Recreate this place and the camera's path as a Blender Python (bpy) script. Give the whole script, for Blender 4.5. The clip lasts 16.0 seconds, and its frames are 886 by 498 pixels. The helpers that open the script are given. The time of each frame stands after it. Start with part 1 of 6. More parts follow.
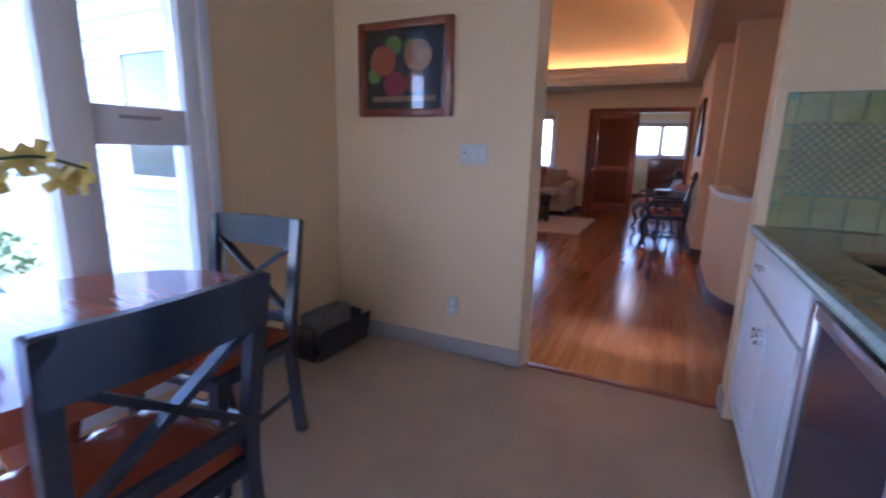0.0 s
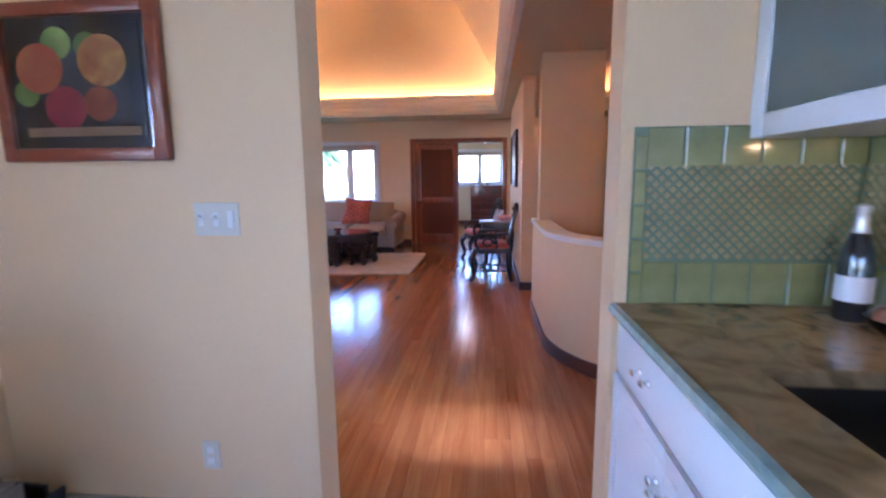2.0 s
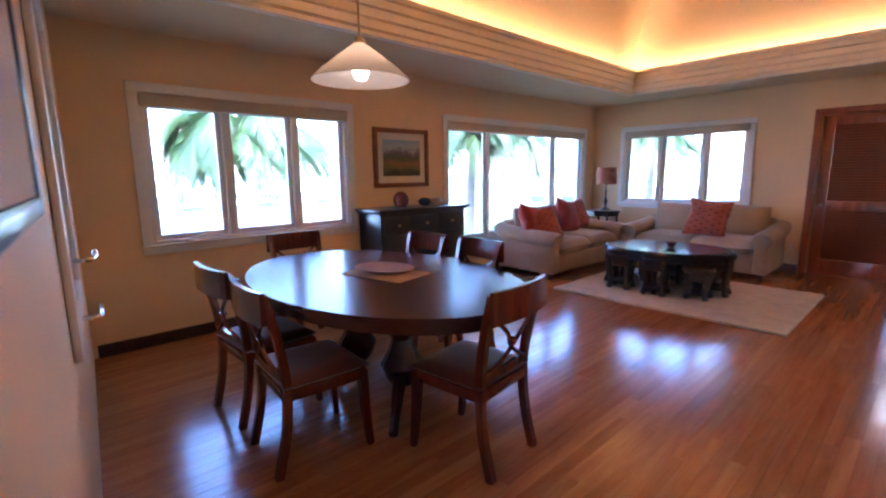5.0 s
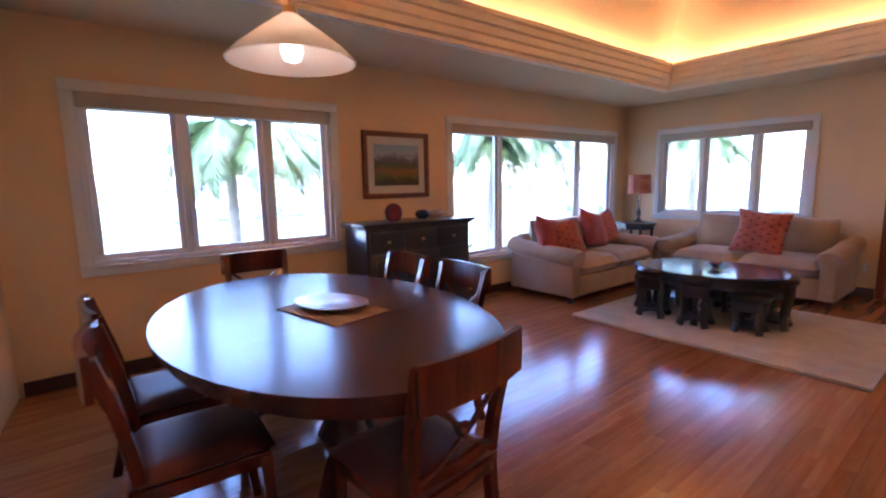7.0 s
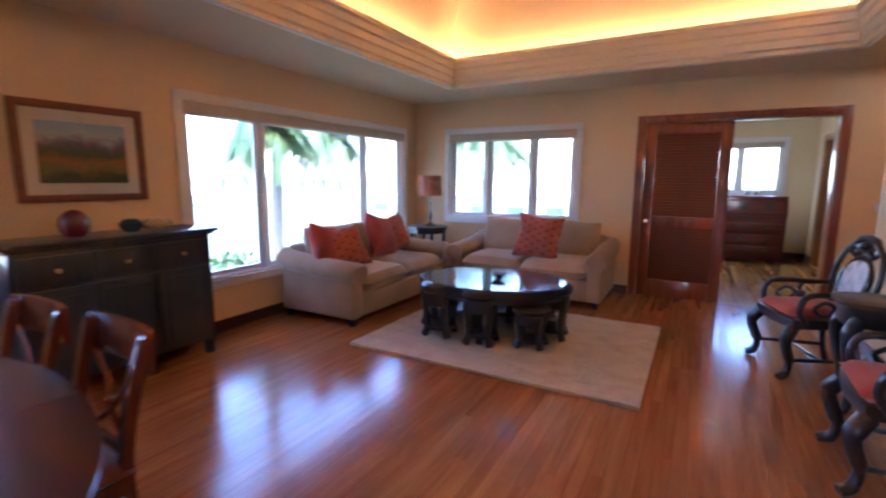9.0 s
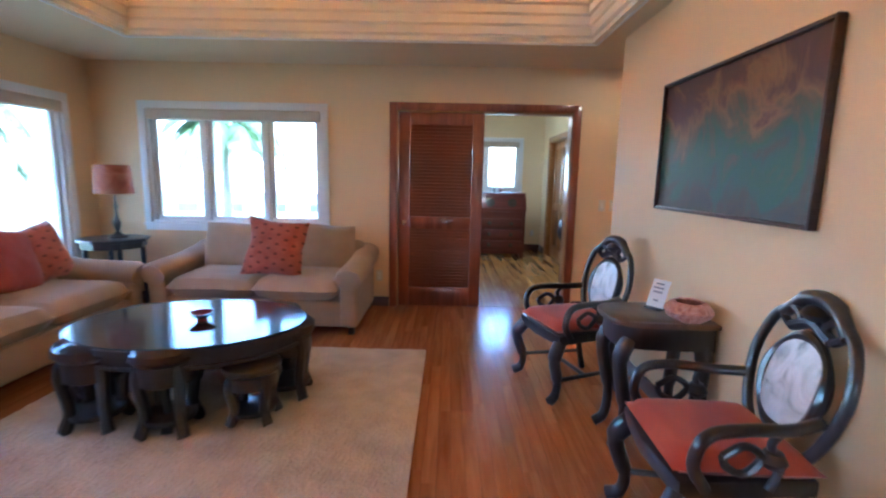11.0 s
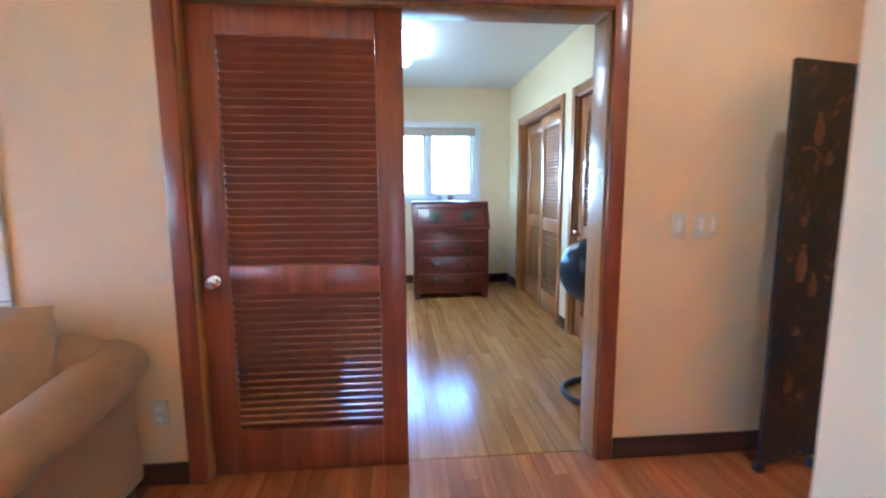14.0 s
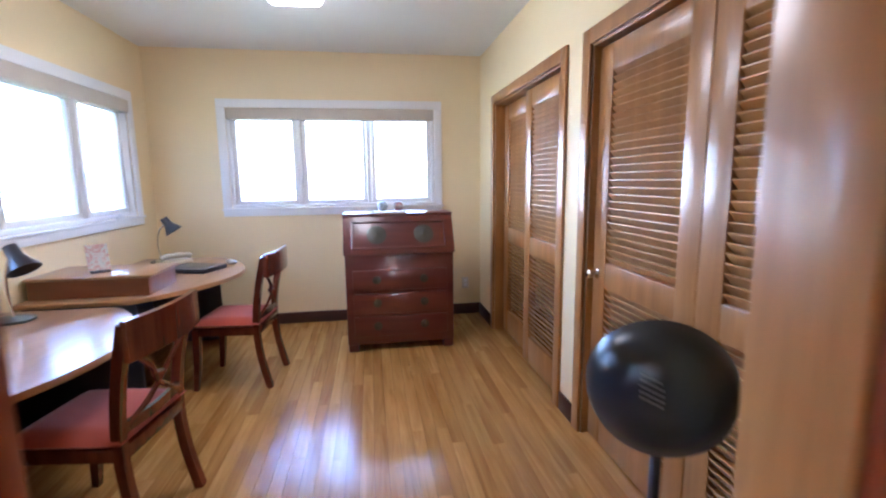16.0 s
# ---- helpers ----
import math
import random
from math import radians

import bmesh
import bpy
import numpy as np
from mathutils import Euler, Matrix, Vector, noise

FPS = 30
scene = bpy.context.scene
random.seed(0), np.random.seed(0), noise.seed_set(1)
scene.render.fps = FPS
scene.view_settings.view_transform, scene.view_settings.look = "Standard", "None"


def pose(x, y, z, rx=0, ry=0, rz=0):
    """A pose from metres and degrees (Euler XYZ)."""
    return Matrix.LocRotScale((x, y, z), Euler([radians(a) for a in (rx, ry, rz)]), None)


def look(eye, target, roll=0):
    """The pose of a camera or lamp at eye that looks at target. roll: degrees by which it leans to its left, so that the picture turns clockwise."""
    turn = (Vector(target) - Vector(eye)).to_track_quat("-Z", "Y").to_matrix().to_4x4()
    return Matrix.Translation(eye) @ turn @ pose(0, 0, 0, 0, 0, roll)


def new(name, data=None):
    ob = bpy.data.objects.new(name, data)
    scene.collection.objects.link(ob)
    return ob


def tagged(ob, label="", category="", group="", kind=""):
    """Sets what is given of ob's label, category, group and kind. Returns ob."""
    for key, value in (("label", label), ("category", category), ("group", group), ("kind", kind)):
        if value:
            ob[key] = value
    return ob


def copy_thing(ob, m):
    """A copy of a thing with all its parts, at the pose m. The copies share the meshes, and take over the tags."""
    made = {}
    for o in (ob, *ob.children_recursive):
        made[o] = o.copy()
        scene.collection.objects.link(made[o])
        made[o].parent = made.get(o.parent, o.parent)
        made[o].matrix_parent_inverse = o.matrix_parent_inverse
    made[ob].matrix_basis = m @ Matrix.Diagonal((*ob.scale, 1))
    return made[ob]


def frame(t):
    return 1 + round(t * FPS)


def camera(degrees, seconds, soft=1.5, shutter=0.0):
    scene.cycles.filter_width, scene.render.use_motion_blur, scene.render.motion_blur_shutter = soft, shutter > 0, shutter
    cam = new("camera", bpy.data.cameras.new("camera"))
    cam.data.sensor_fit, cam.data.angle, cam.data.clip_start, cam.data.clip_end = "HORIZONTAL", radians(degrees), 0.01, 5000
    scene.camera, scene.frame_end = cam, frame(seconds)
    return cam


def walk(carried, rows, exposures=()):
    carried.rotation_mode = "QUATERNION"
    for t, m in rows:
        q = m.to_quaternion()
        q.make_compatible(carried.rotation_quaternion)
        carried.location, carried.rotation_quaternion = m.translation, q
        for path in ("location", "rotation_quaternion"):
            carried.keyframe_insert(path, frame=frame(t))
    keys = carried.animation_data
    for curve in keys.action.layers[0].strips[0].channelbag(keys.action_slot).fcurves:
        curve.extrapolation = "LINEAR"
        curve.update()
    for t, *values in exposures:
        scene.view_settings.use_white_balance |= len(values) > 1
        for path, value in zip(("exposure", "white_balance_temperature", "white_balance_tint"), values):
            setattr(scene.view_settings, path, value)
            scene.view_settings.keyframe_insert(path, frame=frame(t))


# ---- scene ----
cam = camera(88.1, 16.0, soft=2.2, shutter=0.5)
PATH = [
    (0, (0.143, 0.502, 1.22), (-0.707, 2.262, 0.795), 1.3),
    (0.5, (0.138, 0.612, 1.227), (-0.452, 2.477, 0.811), 2.1),
    (1, (0.132, 0.77, 1.265), (-0.188, 2.704, 0.869), 1.4),
    (1.5, (0.121, 1.04, 1.297), (-0.076, 2.998, 0.941), -0.4),
    (2, (0.102, 1.39, 1.33), (-0.095, 3.356, 1.024), -0.6),
    (2.5, (0.06, 1.772, 1.34), (-0.194, 3.74, 1.093), 0.9),
    (3, (0.073, 2.101, 1.361), (-0.297, 4.054, 1.132), 2.0),
    (3.5, (0.024, 2.437, 1.361), (-0.71, 4.278, 1.094), 0.6),
    (4, (-0.126, 2.725, 1.346), (-1.186, 4.393, 1.044), -0.3),
    (4.5, (-0.184, 2.88, 1.351), (-1.439, 4.403, 1.03), -0.8),
    (5, (-0.262, 3.05, 1.363), (-1.713, 4.387, 1.036), -0.7),
    (7.5, (-0.617, 3.983, 1.345), (-2.175, 5.205, 1.062), -1.1),
    (8, (-0.725, 4.205, 1.382), (-2.147, 5.577, 1.08), -1.0),
    (8.5, (-0.753, 4.43, 1.385), (-1.957, 5.997, 1.082), -0.3),
    (9, (-0.787, 4.709, 1.378), (-1.743, 6.439, 1.075), 0.3),
    (9.5, (-0.856, 4.979, 1.354), (-1.531, 6.838, 1.054), 1.2),
    (10, (-0.85, 5.197, 1.404), (-1.261, 7.129, 1.089), 0.7),
    (12.5, (-0.788, 7.219, 1.273), (-0.595, 9.191, 1.005), 3.1),
    (13, (-0.691, 7.689, 1.259), (-0.541, 9.671, 1.037), 2.2),
    (13.5, (-0.598, 8.161, 1.264), (-0.497, 10.144, 1.026), 1.0),
    (14, (-0.519, 8.629, 1.287), (-0.337, 10.603, 1.019), -0.2),
    (14.5, (-0.45, 9.086, 1.285), (-0.288, 11.06, 1.008), 0.1),
    (15, (-0.334, 9.478, 1.294), (-0.093, 11.446, 1.028), -0.0),
    (15.5, (-0.19, 9.831, 1.302), (0.122, 11.789, 1.034), -1.4),
    (16, (-0.155, 10.19, 1.385), (0.149, 12.144, 1.085), -0.7),
]
EXPOSURES = [(0, 3.6, 5050, 31), (0.5, 3.8, 5100, 32), (1, 4.2, 5150, 32), (1.5, 4.45, 5000, 29), (2, 4.4, 4850, 28), (3.0, 4.35, 4600, 20), (5, 4.3, 4900, 23), (7.5, 4.25, 5200, 30), (8.5, 4.25, 5150, 26), (10, 4.4, 4950, 16), (12.5, 5.05, 4400, 0), (13.5, 5.15, 4350, 2), (14.5, 5.6, 4250, 7), (15.5, 5.4, 4750, 14), (16, 5.2, 5200, 22)]
walk(cam, [(t, look(eye, target, roll)) for t, eye, target, roll in PATH], EXPOSURES)

# ---- light ----
world = bpy.data.worlds.new("world")
scene.world = world
world.use_nodes = True
wn = world.node_tree
sky = wn.nodes.new("ShaderNodeTexSky")
sky.sky_type, sky.sun_disc = "NISHITA", False
sky.sun_elevation, sky.sun_rotation = radians(65), radians(120)
sky.air_density, sky.dust_density, sky.ozone_density = 1.0, 1.0, 1.0
wn.links.new(sky.outputs[0], wn.nodes["Background"].inputs[0])
wn.nodes["Background"].inputs[1].default_value = 0.15
sun = new("sun", bpy.data.lights.new("sun", "SUN"))
sun.data.energy, sun.data.angle, sun.data.color = 1.0, radians(12), (1, .96, .9)
sun.matrix_world = look((0, 0, 20), (-3.5, 2.0, 11.0))


# ---- building helpers ----
def mesh_from(name, bm, mat=None, smooth=False):
    me = bpy.data.meshes.new(name)
    bmesh.ops.recalc_face_normals(bm, faces=bm.faces[:])
    bm.to_mesh(me)
    bm.free()
    if mat:
        me.materials.append(mat)
    if smooth:
        me.shade_smooth()
        me.set_sharp_from_angle(angle=radians(40))
    return me


def part(name, bm, mat, parent=None, smooth=False):
    ob = new(name, mesh_from(name, bm, mat, smooth))
    if parent:
        ob.parent = parent
    return ob


def add_box(bm, x0, x1, y0, y1, z0, z1, bevel=0.0, seg=2, m=None):
    """A box, with rounded edges where bevel is given."""
    t = bmesh.new()
    mm = Matrix.LocRotScale(((x0 + x1) / 2, (y0 + y1) / 2, (z0 + z1) / 2), None, (abs(x1 - x0), abs(y1 - y0), abs(z1 - z0)))
    bmesh.ops.create_cube(t, size=1, matrix=mm)
    if bevel:
        bmesh.ops.bevel(t, geom=t.edges[:], offset=bevel, segments=seg, affect="EDGES", profile=0.5)
    if m:
        bmesh.ops.transform(t, matrix=m, verts=t.verts[:])
    merge(bm, t)


def merge(bm, t):
    tmp = bpy.data.meshes.new("tmp")
    t.to_mesh(tmp)
    t.free()
    bm.from_mesh(tmp)
    bpy.data.meshes.remove(tmp)


def box(name, x0, x1, y0, y1, z0, z1, mat, bevel=0.0, parent=None, seg=2):
    bm = bmesh.new()
    add_box(bm, x0, x1, y0, y1, z0, z1, bevel, seg)
    return part(name, bm, mat, parent, smooth=bevel > 0)


def boxes(name, some, mat, bevel=0.0, parent=None):
    bm = bmesh.new()
    for b in some:
        add_box(bm, *b, bevel=bevel)
    return part(name, bm, mat, parent, smooth=bevel > 0)


def sweep(bm, pts, size, sides=8, flat=None, cap=True):
    """A bar along the points. size: radius, or one for each point; flat: (width, height) factors of an oblong section."""
    pts = [Vector(p) for p in pts]
    n = len(pts)
    size = [size] * n if not isinstance(size, (list, tuple)) else size
    up = Vector((0, 0, 1))
    rings = []
    for i, p in enumerate(pts):
        d = (pts[min(i + 1, n - 1)] - pts[max(i - 1, 0)]).normalized()
        if abs(d.dot(up)) > 0.95:
            up = Vector((0, 1, 0)) if abs(d.y) < 0.9 else Vector((1, 0, 0))
        a = d.cross(up).normalized()
        up = a.cross(d).normalized()
        fa, fb = flat or (1, 1)
        if flat and sides == 4:
            offs = [(fa, fb), (-fa, fb), (-fa, -fb), (fa, -fb)]
        else:
            offs = [(fa * math.cos(2 * math.pi * k / sides), fb * math.sin(2 * math.pi * k / sides)) for k in range(sides)]
        rings.append([bm.verts.new(p + a * (u * size[i]) + up * (v * size[i])) for u, v in offs])
    for r, q in zip(rings, rings[1:]):
        for k in range(sides):
            bm.faces.new((r[k], r[(k + 1) % sides], q[(k + 1) % sides], q[k]))
    if cap:
        bm.faces.new(rings[0])
        bm.faces.new(rings[-1][::-1])


def smooth_path(ctrl, n=6):
    """Catmull-Rom points through the control points."""
    c = [Vector(p) for p in ctrl]
    c = [2 * c[0] - c[1]] + c + [2 * c[-1] - c[-2]]
    out = []
    for i in range(1, len(c) - 2):
        for k in range(n):
            t = k / n
            p0, p1, p2, p3 = c[i - 1 : i + 3]
            out.append(0.5 * (2 * p1 + (p2 - p0) * t + (2 * p0 - 5 * p1 + 4 * p2 - p3) * t * t + (3 * p1 - p0 - 3 * p2 + p3) * t**3))
    return out + [c[-2]]


def lathe(bm, profile, sides=24, at=(0, 0, 0), sx=1.0, sy=1.0):
    """A turned body from (radius, height) pairs."""
    rings = []
    for r, z in profile:
        if r < 1e-5:
            rings.append([bm.verts.new((at[0], at[1], at[2] + z))])
        else:
            rings.append([bm.verts.new((at[0] + sx * r * math.cos(2 * math.pi * k / sides), at[1] + sy * r * math.sin(2 * math.pi * k / sides), at[2] + z)) for k in range(sides)])
    for r, q in zip(rings, rings[1:]):
        for k in range(sides):
            j = (k + 1) % sides
            if len(r) == 1 and len(q) > 1:
                bm.faces.new((r[0], q[j], q[k]))
            elif len(q) == 1 and len(r) > 1:
                bm.faces.new((r[k], r[j], q[0]))
            elif len(r) > 1:
                bm.faces.new((r[k], r[j], q[j], q[k]))


def prism(bm, outline, z0, z1, bevel=0.0):
    """An upright slab from an outline of (x, y)."""
    t = bmesh.new()
    a = [t.verts.new((x, y, z0)) for x, y in outline]
    b = [t.verts.new((x, y, z1)) for x, y in outline]
    n = len(a)
    t.faces.new(a[::-1])
    top = t.faces.new(b)
    for i in range(n):
        t.faces.new((a[i], a[(i + 1) % n], b[(i + 1) % n], b[i]))
    if bevel:
        edges = [e for e in t.edges if abs(e.verts[0].co.z - e.verts[1].co.z) < 1e-6]
        bmesh.ops.bevel(t, geom=edges, offset=bevel, segments=2, affect="EDGES", profile=0.5)
    merge(bm, t)


def cushion(bm, sx, sy, sz, m=None, pinch=0.0, n=12, power=3.0):
    """A stuffed block: sx, sy across, sz thick; pinch draws the corners out to points."""
    t = bmesh.new()
    grid = {}
    for side in (1, -1):
        for i in range(n + 1):
            for j in range(n + 1):
                u, v = 2 * i / n - 1, 2 * j / n - 1
                edge = i in (0, n) or j in (0, n)
                if edge and side == -1:
                    grid[side, i, j] = grid[1, i, j]
                    continue
                h = max(0.0, (1 - abs(u) ** power) * (1 - abs(v) ** power)) ** 0.45
                k = 1 - pinch * (1 - abs(u * v)) * max(abs(u), abs(v)) ** 2
                grid[side, i, j] = t.verts.new((u * k * sx / 2, v * k * sy / 2, side * h * sz / 2))
    for side in (1, -1):
        for i in range(n):
            for j in range(n):
                f = [grid[side, i, j], grid[side, i + 1, j], grid[side, i + 1, j + 1], grid[side, i, j + 1]]
                t.faces.new(f if side == 1 else f[::-1])
    if m:
        bmesh.ops.transform(t, matrix=m, verts=t.verts[:])
    merge(bm, t)


def thing(name, m, label, category, group="", kind=""):
    ob = new(name)
    ob.empty_display_size = 0.1
    ob.matrix_world = m
    return tagged(ob, label, category, group, kind)


def setting(ob, label=""):
    return tagged(ob, label, kind="structure")


# ---- materials ----
def nodes_of(name):
    m = bpy.data.materials.new(name)
    m.use_nodes = True
    nt = m.node_tree
    return m, nt, nt.nodes["Principled BSDF"]


def link(nt, a, b):
    nt.links.new(a, b)


def noise_node(nt, scale, stretch=(1, 1, 1), detail=4, rough=0.55, warp=0.0):
    co = nt.nodes.new("ShaderNodeTexCoord")
    mp = nt.nodes.new("ShaderNodeMapping")
    mp.inputs["Scale"].default_value = stretch
    link(nt, co.outputs["Object"], mp.inputs[0])
    nz = nt.nodes.new("ShaderNodeTexNoise")
    nz.inputs["Scale"].default_value, nz.inputs["Detail"].default_value = scale, detail
    nz.inputs["Roughness"].default_value, nz.inputs["Distortion"].default_value = rough, warp
    link(nt, mp.outputs[0], nz.inputs["Vector"])
    return nz, mp


def ramp(nt, src, stops):
    r = nt.nodes.new("ShaderNodeValToRGB")
    while len(r.color_ramp.elements) < len(stops):
        r.color_ramp.elements.new(0.5)
    for e, (p, c) in zip(r.color_ramp.elements, stops):
        e.position, e.color = p, (*c, 1)
    link(nt, src, r.inputs[0])
    return r


def bump(nt, src, strength, dist, bsdf):
    b = nt.nodes.new("ShaderNodeBump")
    b.inputs["Strength"].default_value, b.inputs["Distance"].default_value = strength, dist
    link(nt, src, b.inputs["Height"])
    link(nt, b.outputs[0], bsdf.inputs["Normal"])


def mix(nt, kind, fac, a, b):
    x = nt.nodes.new("ShaderNodeMix")
    x.data_type, x.blend_type = "RGBA", kind
    x.inputs["Factor"].default_value = fac
    link(nt, a, x.inputs["A"])
    link(nt, b, x.inputs["B"])
    return x.outputs["Result"]


def paint(name, col, rough=0.55, vary=0.06, scale=1.2, fine=90, relief=0.15, dist=0.002, metal=0.0, coat=0.0, spec=0.5):
    """A coated or mottled surface: broad stains and fine relief."""
    m, nt, b = nodes_of(name)
    big, _ = noise_node(nt, scale, detail=5)
    lo, hi = [max(0, c * (1 - vary)) for c in col], [min(1, c * (1 + vary)) for c in col]
    r = ramp(nt, big.outputs["Fac"], [(0.3, lo), (0.7, hi)])
    link(nt, r.outputs[0], b.inputs["Base Color"])
    small, _ = noise_node(nt, fine, detail=3)
    bump(nt, small.outputs["Fac"], relief, dist, b)
    rr = nt.nodes.new("ShaderNodeMapRange")
    rr.inputs["To Min"].default_value, rr.inputs["To Max"].default_value = rough * 0.85, min(1, rough * 1.15)
    link(nt, big.outputs["Fac"], rr.inputs["Value"])
    link(nt, rr.outputs[0], b.inputs["Roughness"])
    b.inputs["Metallic"].default_value, b.inputs["Coat Weight"].default_value = metal, coat
    b.inputs["Specular IOR Level"].default_value = spec
    return m


def wood(name, dark, light, rough=0.3, along="y", scale=14, vary=0.5, coat=0.0, relief=0.08, spread=0.0):
    """Wood with grain along one axis; spread shifts each piece's tone."""
    m, nt, b = nodes_of(name)
    st = {"x": (0.07, 1, 1), "y": (1, 0.07, 1), "z": (1, 1, 0.07)}[along]
    g, mp = noise_node(nt, scale, st, detail=6, rough=0.65, warp=0.6)
    if spread:
        oi = nt.nodes.new("ShaderNodeObjectInfo")
        sc = nt.nodes.new("ShaderNodeVectorMath")
        sc.operation = "SCALE"
        sc.inputs[0].default_value = (37, 23, 11)
        link(nt, oi.outputs["Random"], sc.inputs["Scale"])
        link(nt, sc.outputs[0], mp.inputs["Location"])
    r = ramp(nt, g.outputs["Fac"], [(0.3, dark), (0.7, light)])
    col = r.outputs[0]
    big, _ = noise_node(nt, 1.1, detail=2)
    tone = ramp(nt, big.outputs["Fac"], [(0.3, (0.82,) * 3), (0.7, (1.0,) * 3)])
    col = mix(nt, "MULTIPLY", 1.0, col, tone.outputs[0])
    if spread:
        rt = ramp(nt, oi.outputs["Random"], [(0.0, (1 - spread, 1 - spread * 1.25, 1 - spread * 1.5)), (1.0, (1 + spread * .4, 1 + spread * .5, 1 + spread * .6))])
        col = mix(nt, "MULTIPLY", 1.0, col, rt.outputs[0])
    link(nt, col, b.inputs["Base Color"])
    bump(nt, g.outputs["Fac"], relief, 0.001, b)
    b.inputs["Roughness"].default_value, b.inputs["Coat Weight"].default_value = rough, coat
    b.inputs["Coat Roughness"].default_value = 0.12
    return m


def fabric(name, col, col2, weave=260, scale=3.0, rough=0.9, pile=0.002):
    m, nt, b = nodes_of(name)
    big, _ = noise_node(nt, scale, detail=4)
    r = ramp(nt, big.outputs["Fac"], [(0.3, col), (0.7, col2)])
    link(nt, r.outputs[0], b.inputs["Base Color"])
    w, _ = noise_node(nt, weave, detail=2)
    bump(nt, w.outputs["Fac"], 0.35 if pile < .005 else .9, pile, b)
    b.inputs["Roughness"].default_value = rough
    b.inputs["Sheen Weight"].default_value = 0.25
    return m


def glow(name, col, strength):
    m, nt, b = nodes_of(name)
    b.inputs["Base Color"].default_value = (*col, 1)
    b.inputs["Emission Color"].default_value = (*col, 1)
    b.inputs["Emission Strength"].default_value = strength
    return m


def glass(name, tint=(1, 1, 1), rough=0.0):
    m, nt, b = nodes_of(name)
    b.inputs["Base Color"].default_value = (*tint, 1)
    b.inputs["Roughness"].default_value = rough
    b.inputs["Transmission Weight"].default_value = 1.0
    b.inputs["IOR"].default_value = 1.45
    return m


def blotches(name, cols, scale=3.0, rough=0.5, stretch=(1, 1, 1), warp=2.0):
    """A painted canvas: bands of colour folded into one another."""
    m, nt, b = nodes_of(name)
    n1, _ = noise_node(nt, scale, stretch, detail=3, warp=warp)
    r = ramp(nt, n1.outputs["Fac"], [(0.25 + 0.5 * i / (len(cols) - 1), c) for i, c in enumerate(cols)])
    link(nt, r.outputs[0], b.inputs["Base Color"])
    n2, _ = noise_node(nt, 60, detail=3)
    bump(nt, n2.outputs["Fac"], 0.2, 0.002, b)
    b.inputs["Roughness"].default_value = rough
    return m


def scenery(name, cols, scale=4.0, fold=0.5, height=0.5, warp=1.0):
    """A painted picture whose colours run from its foot to its head, folded by noise."""
    m, nt, b = nodes_of(name)
    co = nt.nodes.new("ShaderNodeTexCoord")
    sep = nt.nodes.new("ShaderNodeSeparateXYZ")
    link(nt, co.outputs["Object"], sep.inputs[0])
    up = nt.nodes.new("ShaderNodeMapRange")
    up.inputs["From Min"].default_value, up.inputs["From Max"].default_value = -height / 2, height / 2
    link(nt, sep.outputs["Z"], up.inputs["Value"])
    n1, _ = noise_node(nt, scale, detail=4, warp=warp)
    sc = nt.nodes.new("ShaderNodeMath")
    sc.operation = "MULTIPLY_ADD"
    sc.inputs[1].default_value = fold * 2
    link(nt, n1.outputs["Fac"], sc.inputs[0])
    ad = nt.nodes.new("ShaderNodeMath")
    ad.operation = "ADD"
    ad.inputs[1].default_value = -fold
    link(nt, up.outputs[0], ad.inputs[0])
    link(nt, ad.outputs[0], sc.inputs[2])
    r = ramp(nt, sc.outputs[0], [(0.08 + 0.84 * i / (len(cols) - 1), c) for i, c in enumerate(cols)])
    link(nt, r.outputs[0], b.inputs["Base Color"])
    n2, _ = noise_node(nt, 60, detail=3)
    bump(nt, n2.outputs["Fac"], 0.2, 0.002, b)
    b.inputs["Roughness"].default_value = .45
    return m


M_WALL = paint("wall_paint", (.80, .575, .325), .6, .03, .8, 160, .12)
M_STUDY_WALL = paint("study_wall_paint", (.82, .67, .40), .6, .03, .8, 160, .12)
M_CEIL = paint("ceiling_paint", (.76, .61, .40), .7, .03, .7, 120, .12)
M_CEIL_W = paint("ceiling_white", (.80, .79, .76), .7, .03, .7, 120, .12)
M_TRIM = paint("trim_white", (.80, .79, .78), .35, .03, 2, 60, .05)
M_CROWN = paint("crown_paint", (.78, .70, .58), .5, .03, 2, 60, .05)
M_BASE_D = wood("baseboard_wood", (.035, .014, .012), (.09, .03, .02), .35, "x", 10)
M_BASE_K = paint("kitchen_baseboard", (.42, .36, .31), .5, .06)
M_PLANK = wood("floor_wood", (.36, .12, .038), (.58, .25, .095), .2, "y", 16, coat=.35, spread=.2, relief=.03)
M_PLANK_S = wood("study_floor_wood", (.38, .175, .042), (.66, .37, .115), .22, "y", 16, coat=.3, spread=.2, relief=.03)
M_GAP = paint("floor_gap", (.06, .025, .012), .8)
M_KFLOOR = paint("kitchen_floor_stone", (.48, .34, .22), .42, .12, 2.5, 220, .06)
M_DOOR = wood("mahogany", (.17, .036, .017), (.34, .092, .04), .3, "z", 18, coat=.25)
M_SLAT = wood("mahogany_slat", (.19, .045, .02), (.36, .11, .048), .32, "x", 18, coat=.2)
M_OAKD = wood("closet_wood", (.32, .135, .036), (.47, .215, .065), .33, "z", 18, coat=.2)
M_OAKS = wood("closet_slat_wood", (.32, .135, .036), (.47, .215, .065), .33, "y", 18, coat=.2)
M_CHERRY = wood("cherry_wood", (.09, .016, .009), (.19, .043, .018), .22, "z", 15, coat=.5)
